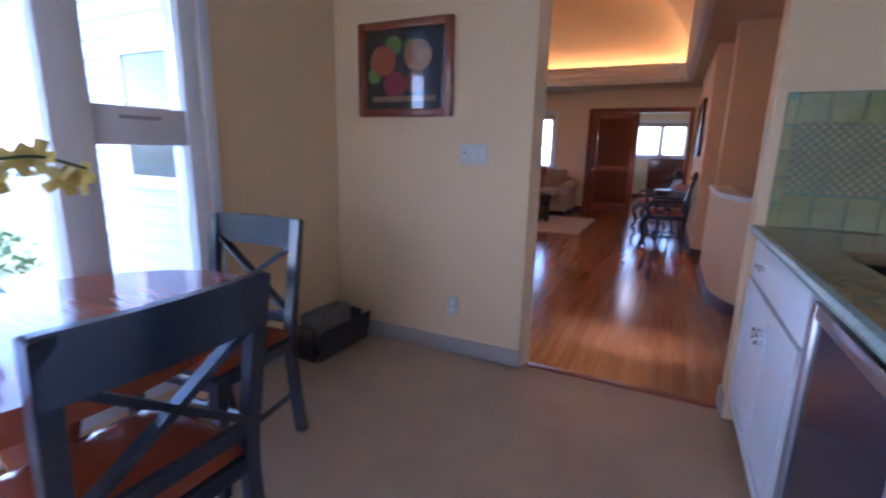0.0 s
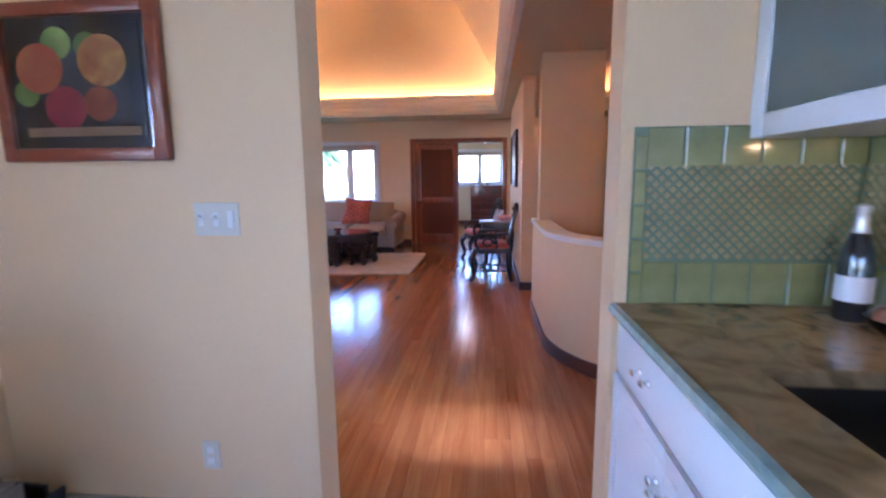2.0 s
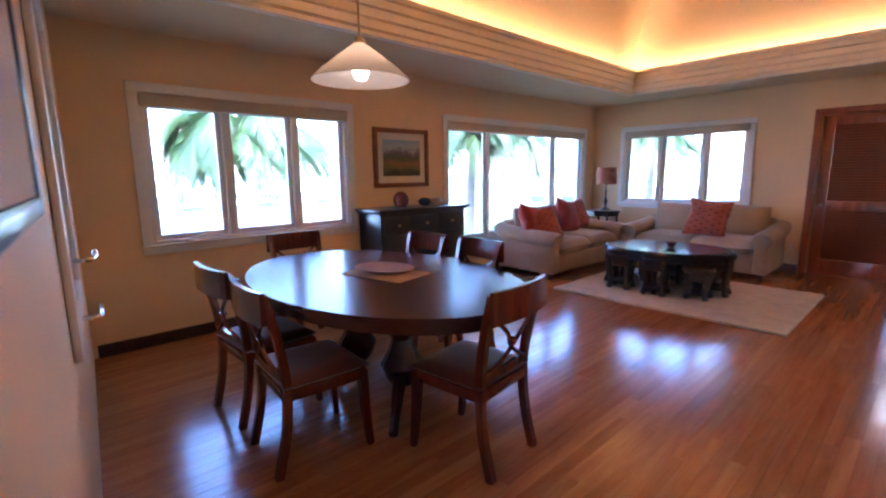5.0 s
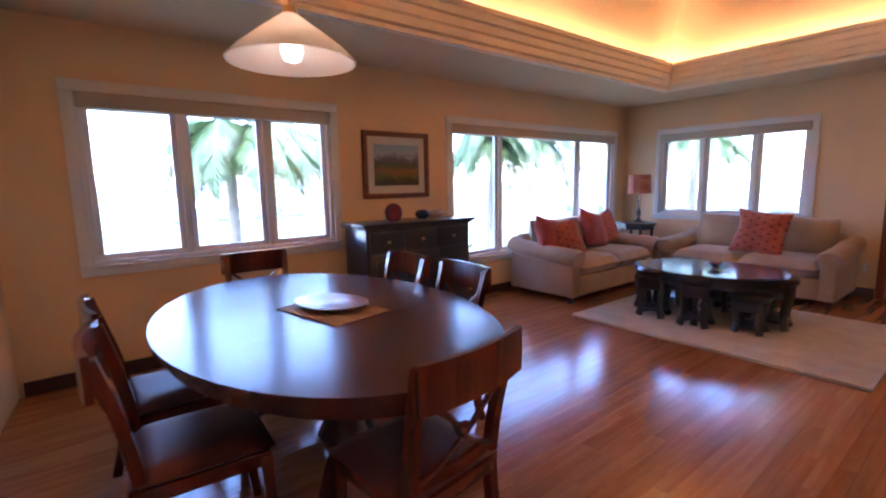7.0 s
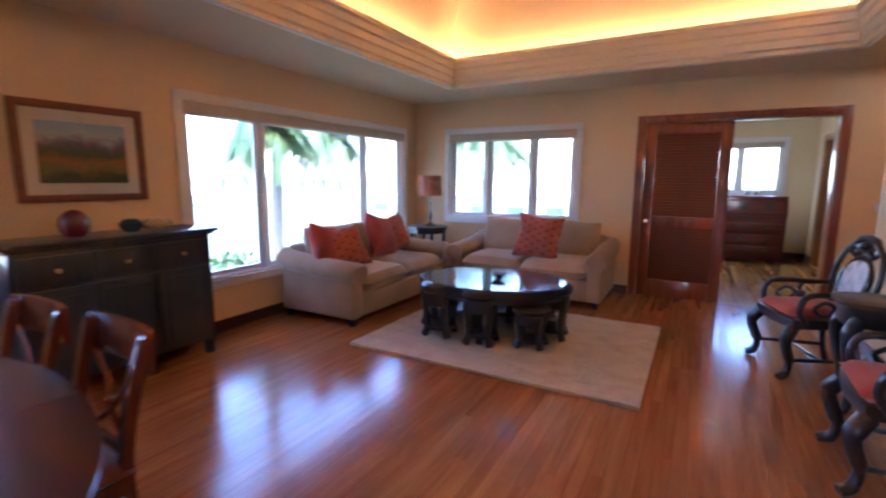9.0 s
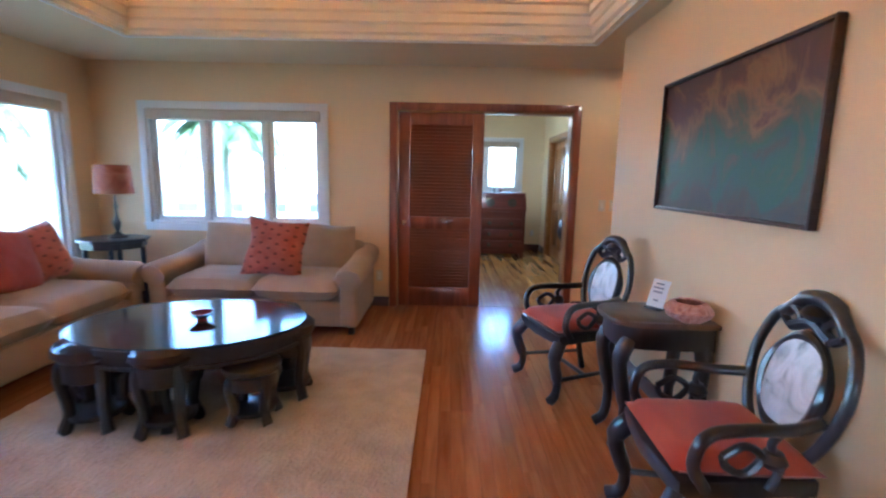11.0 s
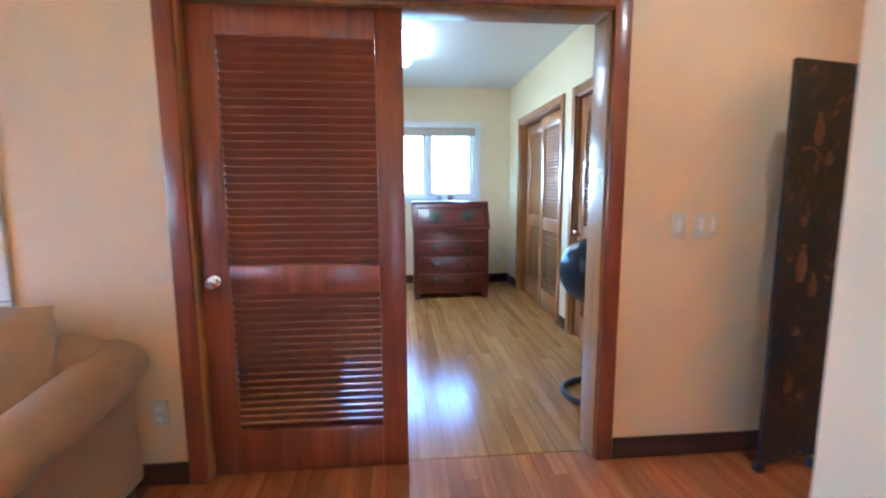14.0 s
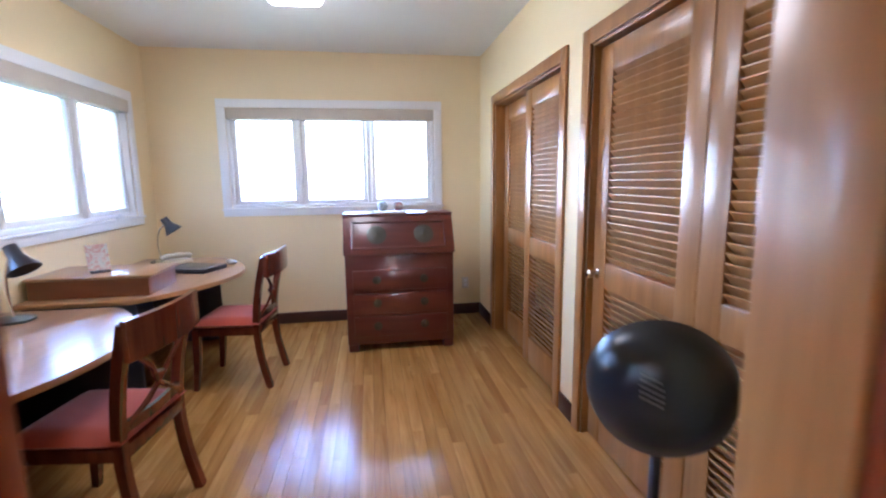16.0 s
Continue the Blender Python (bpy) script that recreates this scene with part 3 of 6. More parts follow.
# ---- living and dining room ----
def dining_chair(name, m, wood_mat, seat_mat, label, group):
    """A chair that faces +y, its base at the floor under the seat's middle."""
    ch = thing(name, m, label, "chair", group)
    for s in (-1, 1):
        bm = bmesh.new()
        sweep(bm, smooth_path([(s * .19, -.25, 0), (s * .19, -.20, .22), (s * .19, -.185, .45), (s * .20, -.215, .68), (s * .215, -.27, .90)]), [.019] * 25, 4, (1, 1))
        part("back_leg", bm, wood_mat, ch, True)
        bm = bmesh.new()
        sweep(bm, smooth_path([(s * .205, .235, 0), (s * .20, .215, .2), (s * .195, .205, .42)]), [.015, .016, .017, .018, .019, .019, .02, .02, .021, .021, .022, .022, .022], 4, (1, 1))
        part("front_leg", bm, wood_mat, ch, True)
    bm = bmesh.new()
    add_box(bm, -.21, .21, .19, .225, .375, .43, .006)
    add_box(bm, -.19, .19, -.205, -.175, .375, .43, .006)
    for s in (-1, 1):
        add_box(bm, s * .195 - .014, s * .195 + .014, -.18, .2, .375, .43, .006)
    part("seat_frame", bm, wood_mat, ch, True)
    bm = bmesh.new()
    cushion(bm, .45, .45, .075, pose(0, .015, .452), power=6, n=10)
    part("seat", bm, seat_mat, ch, True)
    bm = bmesh.new()
    rail = [(x, -.278 - .03 * (1 - (x / .235) ** 2), .845) for x in [-.235 + .047 * i for i in range(11)]]
    sweep(bm, rail, 1, 4, (.012, .075))
    part("top_rail", bm, wood_mat, ch, True)
    bm = bmesh.new()
    for s in (-1, 1):
        sweep(bm, smooth_path([(s * .175, -.262, .78), (s * .07, -.255, .69), (s * .02, -.235, .62), (-s * .07, -.222, .55), (-s * .165, -.205, .50)]), .011, 6)
    sweep(bm, [(-.19, -.2, .50), (0, -.212, .495), (.19, -.2, .50)], 1, 4, (.01, .02))
    lathe(bm, [(0, -.012), (.022, -.01), (.026, 0), (.022, .01), (0, .012)], 12, (0, -.236, .635))
    part("back_cross", bm, wood_mat, ch, True)
    return ch


G_CH = "chairs round the dining table"
L_CH = "cherry-stained dining chair with a crossed lyre back"
c0 = dining_chair("dining_chair", pose(-2.32, 4.02, 0, 0, 0, -4) @ Matrix.Scale(.96, 4), M_CHERRY, M_SEATBR, L_CH, G_CH)
for q in ((-2.90, 4.03, 0, 0, 0, 3), (-1.74, 4.60, 0, 0, 0, 97), (-3.68, 4.72, 0, 0, 0, -92), (-3.09, 5.22, 0, 0, 0, 180), (-2.54, 5.24, 0, 0, 0, 176)):
    copy_thing(c0, pose(*q))


def ellipse(rx, ry, n=64):
    return [(rx * math.cos(2 * math.pi * i / n), ry * math.sin(2 * math.pi * i / n)) for i in range(n)]


tb = thing("dining_table", pose(-2.60, 4.63, 0), "oval polished mahogany pedestal dining table with leaf joints", "table")
bm = bmesh.new()
prism(bm, ellipse(1.06, .70), .722, .75, .008)
part("top", bm, M_TABLE, tb, True)
bm = bmesh.new()
prism(bm, ellipse(1.02, .66), .66, .7215)
part("apron", bm, M_TABLE, tb, True)
boxes("leaf_joint", [(-.255, -.252, -.675, .675, .7495, .7504), (.252, .255, -.675, .675, .7495, .7504)], M_BLACK, 0, tb)
bm = bmesh.new()
for x in (-.25, .25):
    lathe(bm, [(.07, .12), (.10, .16), (.13, .24), (.08, .33), (.06, .40), (.10, .48), (.085, .56), (.12, .62), (.16, .66)], 24, (x, 0, 0))
part("pedestal", bm, M_TABLE, tb, True)
for i, a in enumerate((45, 135, 225, 315)):
    bm = bmesh.new()
    s = -1 if a in (135, 225) else 1
    d = Vector((math.cos(radians(a)), math.sin(radians(a)), 0))
    o = Vector((.25 * s, 0, 0))
    sweep(bm, smooth_path([o + d * .04 + Vector((0, 0, .2)), o + d * .18 + Vector((0, 0, .17)), o + d * .33 + Vector((0, 0, .07)), o + d * .42 + Vector((0, 0, .026))]), [.05, .05, .048, .045, .042, .04, .038, .036, .034, .032, .03, .028, .026, .026, .026, .026, .026, .026, .026], 8)
    part("foot", bm, M_TABLE, tb, True)

M_MAT = wood("woven_mat", (.30, .16, .06), (.50, .31, .14), .7, "x", 60, relief=.4)
bm = bmesh.new()
add_box(bm, -.24, .24, -.16, .16, .751, .755, .001)
pm = part("placemat", bm, M_MAT, smooth=True)
pm.matrix_world = pose(-2.55, 4.68, 0, 0, 0, 12)
tagged(pm, "woven straw placemat on the dining table", "placemat")
M_DISH = paint("pink_glaze", (.40, .27, .28), .3, .08, 8, coat=.5)
bm = bmesh.new()
lathe(bm, [(0, .757), (.09, .757), (.13, .762), (.20, .780), (.205, .784), (.195, .784), (.12, .768), (0, .766)], 32, sy=.72)
dish = part("platter", bm, M_DISH, smooth=True)
dish.matrix_world = pose(-2.60, 4.70, 0, 0, 0, 20)
tagged(dish, "pale pink oval platter on the placemat", "plate")

# pendant lamp
pl = thing("pendant_lamp", pose(-2.60, 4.58, 1.89) @ Matrix.Diagonal((.94, .94, .97, 1)), "white glass cone pendant lamp over the dining table", "lamp")
ms, nt, b = nodes_of("opal_shade")
b.inputs["Base Color"].default_value = (.86, .80, .70, 1)
b.inputs["Roughness"].default_value = .3
b.inputs["Subsurface Weight"].default_value = .0
tr = nt.nodes.new("ShaderNodeBsdfTranslucent")
tr.inputs[0].default_value = (.95, .85, .70, 1)
mx = nt.nodes.new("ShaderNodeMixShader")
mx.inputs[0].default_value = .5
link(nt, b.outputs[0], mx.inputs[1])
link(nt, tr.outputs[0], mx.inputs[2])
link(nt, mx.outputs[0], nt.nodes["Material Output"].inputs[0])
bm = bmesh.new()
lathe(bm, [(.295, .0), (.298, .004), (.24, .06), (.14, .135), (.05, .20), (.035, .21), (.03, .207), (.05, .19), (.135, .128), (.235, .055), (.29, .0), (.295, .0)], 40)
part("shade", bm, ms, pl, True)
bm = bmesh.new()
lathe(bm, [(.0, .245), (.03, .24), (.036, .21), (.02, .205), (.02, .12), (0, .12)], 16)
sweep(bm, [(0, 0, .24), (0, 0, 2.36)], .006, 8)
lathe(bm, [(0, 2.33), (.06, 2.33), (.06, 2.38), (0, 2.38)], 20)
part("stem", bm, M_BRASS, pl, True)
bm = bmesh.new()
lathe(bm, [(0, -.0), (.035, .012), (.05, .045), (.045, .08), (.018, .115), (0, .118)], 20)
part("bulb", bm, M_BULB, pl, True)

# sideboard under the picture
sb = thing("sideboard", pose(XL + .02, 6.31, 0), "black lacquered sideboard with a moulded top", "cabinet")
W = .60
boxes("body", [(0, .40, -W, W, .12, .95)], M_BLACK, .006, sb)
bm = bmesh.new()
add_box(bm, -.003, .45, -W - .05, W + .05, .972, 1.0, .008)
add_box(bm, 0, .425, -W - .025, W + .025, .9505, .9715, .006)
part("top", bm, M_BLACK, sb, True)
for x0 in (.01, .33):
    for y0 in (-W + .01, W - .07):
        box("foot", x0, x0 + .06, y0, y0 + .06, 0, .1195, M_BLACK, .008, sb)
for y0 in (-W + .03, -W / 3 + .01, W / 3 - .01):
    d = boxes("door", [(.4005, .417, y0, y0 + .37, .16, .72)], M_BLACK, .004, sb)
    box("panel", .4175, .424, y0 + .05, y0 + .32, .21, .67, M_BLACK, .004, sb)
    boxes("drawer", [(.4005, .417, y0, y0 + .37, .74, .92)], M_BLACK, .004, sb)
    bm = bmesh.new()
    lathe(bm, [(0, 0), (.012, 0), (.008, .012), (.016, .02), (0, .027)], 12)
    bmesh.ops.transform(bm, matrix=pose(.4175, y0 + .185, .83, 0, 90), verts=bm.verts[:])
    part("knob", bm, M_BRASS, sb, True)

M_REDPOT = paint("oxblood_glaze", (.16, .014, .018), .2, .15, 6, coat=.5)
bm = bmesh.new()
lathe(bm, [(0, 0), (.05, 0), (.075, .03), (.085, .08), (.078, .12), (.06, .14), (.055, .15), (.03, .165), (.012, .17), (0, .172)], 24)
o = part("red_jar", bm, M_REDPOT, smooth=True)
o.matrix_world = pose(XL + .23, 6.12, 1.0005)
tagged(o, "oxblood glazed lidded jar on the black sideboard", "jar")
M_BLUEPOT = paint("blue_glaze", (.03, .07, .12), .2, .3, 9, coat=.5)
bm = bmesh.new()
lathe(bm, [(0, 0), (.04, 0), (.07, .03), (.075, .06), (.05, .085), (.03, .09), (0, .092)], 20)
o = part("blue_pot", bm, M_BLUEPOT, smooth=True)
o.matrix_world = pose(XL + .24, 6.45, 1.0005)
tagged(o, "small dark blue glazed pot on the black sideboard", "pot")
M_SHELL = paint("shell", (.38, .28, .20), .3, .3, 12, coat=.3)
bm = bmesh.new()
cushion(bm, .16, .10, .08, pose(0, 0, .041), n=10)
sweep(bm, smooth_path([(.06, 0, .04), (.10, .01, .05), (.13, .02, .03)]), [.03, .028, .026, .024, .022, .02, .018, .016, .014, .012, .01, .008, .005], 10)
o = part("seashell", bm, M_SHELL, smooth=True)
o.matrix_world = pose(XL + .22, 6.62, 1.0005, 0, 0, 75)
tagged(o, "mottled brown seashell on the black sideboard", "shell")


def picture(name, m, w, h, frame_mat, art_mat, label, fr=.06, matt=None, glazed=False, depth=.035):
    """A framed picture: x across, z up from its middle, facing -y."""
    p = thing(name, m, label, "picture")
    bm = bmesh.new()
    for a in (0, 1):
        for s in (-1, 1):
            if a:
                add_box(bm, s * (w / 2 - fr / 2) - fr / 2, s * (w / 2 - fr / 2) + fr / 2, -depth, -.003, -h / 2, h / 2, .006)
            else:
                add_box(bm, -w / 2 + fr, w / 2 - fr, -depth + .0005, -.003, s * (h / 2 - fr / 2) - fr / 2, s * (h / 2 - fr / 2) + fr / 2, .006)
    part("frame", bm, frame_mat, p, True)
    g = fr
    if matt:
        g = fr + matt[1]
        box("mount", -w / 2 + fr, w / 2 - fr, -.016, -.004, -h / 2 + fr, h / 2 - fr, matt[0], 0, p)
    box("canvas", -w / 2 + g, w / 2 - g, -.02, -.0165 if matt else -.004, -h / 2 + g, h / 2 - g, art_mat, 0, p)
    if glazed:
        box("glass", -w / 2 + fr + .001, w / 2 - fr - .001, -.031, -.028, -h / 2 + fr + .001, h / 2 - fr - .001, M_GLASS, 0, p).visible_shadow = False
    return p


M_FRAME1 = wood("picture_frame_wood", (.16, .05, .025), (.30, .11, .05), .35, "x", 12)
M_LINEN = fabric("linen_mount", (.62, .56, .46), (.70, .64, .54))
M_LAND = scenery("landscape_paint", [(.05, .06, .02), (.16, .15, .04), (.30, .14, .05), (.08, .11, .05), (.16, .13, .16), (.40, .45, .46), (.30, .42, .52)], 9, .22, .40)
picture("landscape_picture", pose(XL, 6.313, 1.536, 0, 0, 90), .775, .65, M_FRAME1, M_LAND, "small landscape painting in a brown frame with cream mount", .05, (M_LINEN, .075))
M_ABS = scenery("abstract_paint", [(.05, .05, .045), (.07, .055, .04), (.04, .085, .065), (.035, .09, .05), (.10, .075, .04), (.22, .11, .045), (.10, .04, .03), (.08, .035, .03)], 1.9, .62, .9, 2.2)
M_FRDK = wood("dark_frame", (.03, .01, .008), (.07, .022, .014), .4, "x", 12)
picture("abstract_painting", pose(.483, 8.13, 1.575, 0, 0, -90), 1.26, .74, M_FRDK, M_ABS, "dark swirling abstract canvas with green and rust tones", .018, depth=.04)


# ---- sofas ----
def sofa(name, m, w, d, label, cushions=2):
    """A sofa that faces -y; x across, its middle at the origin, the back at +d/2."""
    s = thing(name, m, label, "sofa")
    aw, fy, by = .20, -d / 2, d / 2
    bm = bmesh.new()
    add_box(bm, -w / 2 + .03, w / 2 - .03, fy + .05, by - .02, .07, .30, .02, 3)
    part("base", bm, M_SOFA, s, True)
    bm = bmesh.new()
    add_box(bm, -w / 2 + .10, w / 2 - .10, by - .20, by, .3, .72, .08, 4)
    part("backrest", bm, M_SOFA, s, True)
    for q in (-1, 1):
        bm = bmesh.new()
        add_box(bm, q * (w / 2 - aw / 2) - .075, q * (w / 2 - aw / 2) + .075, fy + .03, by - .03, .07, .52, .03, 3)
        cx = q * (w / 2 - aw / 2 + .01)
        path = [(cx, fy, .50), (cx, fy + .04, .512), (cx, 0, .525), (cx, by - .15, .56), (cx, by - .02, .60)]
        sweep(bm, path, [.098, .108, .108, .11, .105], 20, (1.08, .92))
        part("arm", bm, M_SOFA, s, True)
    sw = (w - 2 * aw + .02) / cushions
    for i in range(cushions):
        cx = -w / 2 + aw - .01 + sw * (i + .5)
        bm = bmesh.new()
        cushion(bm, sw - .002, d - .24, .215, pose(cx, fy + (d - .24) / 2 + .005, .39), power=6, n=16)
        for v in bm.verts:
            v.co += noise.noise_vector(v.co * 5) * .008
        part("seat_cushion", bm, M_SOFA, s, True)
        bm = bmesh.new()
        cushion(bm, sw + .01, .50, .27, pose(cx, by - .25, .635, 76), power=4, n=16)
        for v in bm.verts:
            v.co += noise.noise_vector(v.co * 4) * .014
        part("back_cushion", bm, M_SOFA, s, True)
    for x0 in (-w / 2 + .06, w / 2 - .11):
        for y0 in (fy + .07, by - .1):
            box("foot", x0, x0 + .05, y0, y0 + .05, 0, .0695, M_BLACK, .005, s)
    return s


sofa("sofa", pose(XL + .56, 8.78, 0, 0, 0, 90), 1.86, .98, "taupe upholstered sofa with rolled arms")
sofa("loveseat", pose(-2.50, 10.07, 0), 1.84, .96, "taupe upholstered loveseat with rolled arms")


def pillow(m, mat, label, size=.5):
    bm = bmesh.new()
    cushion(bm, size * 1.04, size * 1.04, .23, pinch=.13, n=20, power=2.4)
    for v in bm.verts:
        v.co += noise.noise_vector(v.co * 6) * .016 + noise.noise_vector(v.co * 17) * .006
    o = part("throw_pillow", bm, mat, smooth=True)
    o.matrix_world = m
    return tagged(o, label, "pillow", "throw pillows")


pillow(pose(-2.36, 9.83, .72, 72, 6, 4), M_ORANGE, "patterned orange throw pillow leaning on the loveseat")
pillow(pose(-4.00, 8.13, .69, 70, 12, 100), M_RED, "dark red throw pillow leaning in the sofa corner", .46)
pillow(pose(-3.89, 8.26, .66, 66, -14, 70), M_ORANGE, "patterned orange throw pillow in front of a red one", .44)
pillow(pose(-4.02, 9.05, .70, 70, 14, 95), M_RED, "dark red throw pillow leaning on the sofa back", .5)
pillow(pose(-4.05, 9.33, .70, 72, -10, 85), M_ORANGE, "patterned orange throw pillow behind a red one", .46)
# rug
bm = bmesh.new()
n1, n2 = 150, 118
rx0, rx1, ry0, ry1 = -3.235, -.995, 7.54, 9.29
gv = [[bm.verts.new((rx0 + (rx1 - rx0) * i / n1, ry0 + (ry1 - ry0) * j / n2, .024 + .006 * noise.noise((i * .9, j * .35 + i * .1, 0)) + .005 * noise.noise((i * .17, j * .13, 3)))) for j in range(n2 + 1)] for i in range(n1 + 1)]
for i in range(n1):
    for j in range(n2):
        bm.faces.new((gv[i][j], gv[i + 1][j], gv[i + 1][j + 1], gv[i][j + 1]))
lo = bmesh.ops.extrude_face_region(bm, geom=bm.faces[:])["geom"]
for v in [g for g in lo if isinstance(g, bmesh.types.BMVert)]:
    v.co.z = .002
rug = part("rug", bm, M_RUG, smooth=True)
tagged(rug, "thick cream wool shag rug under the coffee table", "rug")

# coffee table with stools tucked in
CT = pose(-2.34, 8.45, .02, 0, 0, 8)
ct = thing("coffee_table", CT, "oval black carved coffee table with a glass top", "table")
bm = bmesh.new()
prism(bm, ellipse(.66, .48), .435, .47, .008)
prism(bm, ellipse(.63, .45), .37, .4345, .01)
prism(bm, ellipse(.645, .465), .36, .378, .006)
part("top", bm, M_BLACK, ct, True)
bm = bmesh.new()
prism(bm, ellipse(.645, .465), .4705, .480, .002)
M_TABLEGLASS = paint("black_glass_top", (.035, .05, .055), .1, .05, coat=.15)
part("glass_top", bm, M_TABLEGLASS, ct, True)
for k in range(6):
    a = radians(60 * k + 30)
    x, y = .56 * math.cos(a), .39 * math.sin(a)
    bm = bmesh.new()
    sweep(bm, smooth_path([(x * .97, y * .97, .36), (x * 1.05, y * 1.05, .24), (x * .98, y * .98, .10), (x * 1.06, y * 1.06, 0)]), [.03, .034, .036, .036, .034, .03, .028, .026, .024, .022, .022, .022, .024, .026, .028, .03, .03, .03, .03], 8)
    part("leg", bm, M_BLACK, ct, True)
st = thing("stool", CT @ pose(.40, -.28, 0) @ Matrix.Diagonal((1.08, 1.08, 1.4, 1)), "small black carved stool tucked under the coffee table", "stool", "stools under the coffee table")
bm = bmesh.new()
lathe(bm, [(0, .20), (.13, .20), (.145, .212), (.145, .232), (.13, .242), (0, .242)], 20)
part("seat", bm, M_EBONY, st, True)
bm = bmesh.new()
lathe(bm, [(0, .035), (.11, .035), (.115, .05), (0, .055)], 20)
part("shelf", bm, M_EBONY, st, True)
bm = bmesh.new()
lathe(bm, [(.11, .14), (.125, .145), (.125, .1995), (.11, .1995)], 20)
part("apron", bm, M_EBONY, st, True)
for k in range(4):
    a = radians(90 * k + 45)
    c, s = math.cos(a), math.sin(a)
    bm = bmesh.new()
    sweep(bm, smooth_path([(.10 * c, .10 * s, .19), (.125 * c, .125 * s, .16), (.10 * c, .10 * s, .06), (.13 * c, .13 * s, 0)]), .026, 8)
    part("leg", bm, M_EBONY, st, True)
for x, y in ((-.40, -.28), (.0, -.36), (.40, .28), (-.40, .28), (0, .36), (.53, 0), (-.53, 0)):
    copy_thing(st, CT @ pose(x, y, 0) @ Matrix.Diagonal((1.08, 1.08, 1.4, 1)))
bm = bmesh.new()
lathe(bm, [(0, 0), (.035, 0), (.03, .012), (.05, .03), (.075, .05), (.07, .05), (.04, .025), (0, .02)], 20)
o = part("red_bowl", bm, M_REDPOT, smooth=True)
o.matrix_world = CT @ pose(.05, .0, .4805)
tagged(o, "small dark red bowl on the coffee table", "bowl")

# corner table with lamp
sd = thing("side_table", pose(-4.05, 10.17, 0), "small black side table with a lower shelf", "table")
bm = bmesh.new()
prism(bm, ellipse(.30, .30, 8), .70, .73, .006)
prism(bm, ellipse(.27, .27, 8), .64, .6995)
part("top", bm, M_BLACK, sd, True)
bm = bmesh.new()
prism(bm, ellipse(.22, .22, 8), .36, .385, .004)
part("shelf", bm, M_BLACK, sd, True)
for k in range(4):
    a = radians(90 * k + 45)
    bm = bmesh.new()
    sweep(bm, [(.23 * math.cos(a), .23 * math.sin(a), z) for z in (0, .3, .66)], [.018, .02, .022], 8)
    part("leg", bm, M_BLACK, sd, True)
lp = thing("table_lamp", pose(-4.03, 10.20, .7305), "turned dark metal table lamp with a rust drum shade", "lamp")
bm = bmesh.new()
lathe(bm, [(0, 0), (.085, 0), (.085, .015), (.04, .03), (.015, .06), (.025, .10), (.035, .14), (.018, .20), (.012, .26), (.02, .30), (.008, .34), (.008, .44), (0, .44)], 24)
part("base", bm, M_EBONY, lp, True)
M_LSH = blotches("rust_shade", [(.24, .06, .03), (.38, .13, .07), (.50, .24, .14)], 4, .8)
bm = bmesh.new()
lathe(bm, [(.165, .42), (.15, .69), (.147, .69), (.162, .42), (.165, .42)], 32)
part("shade", bm, M_LSH, lp, True)


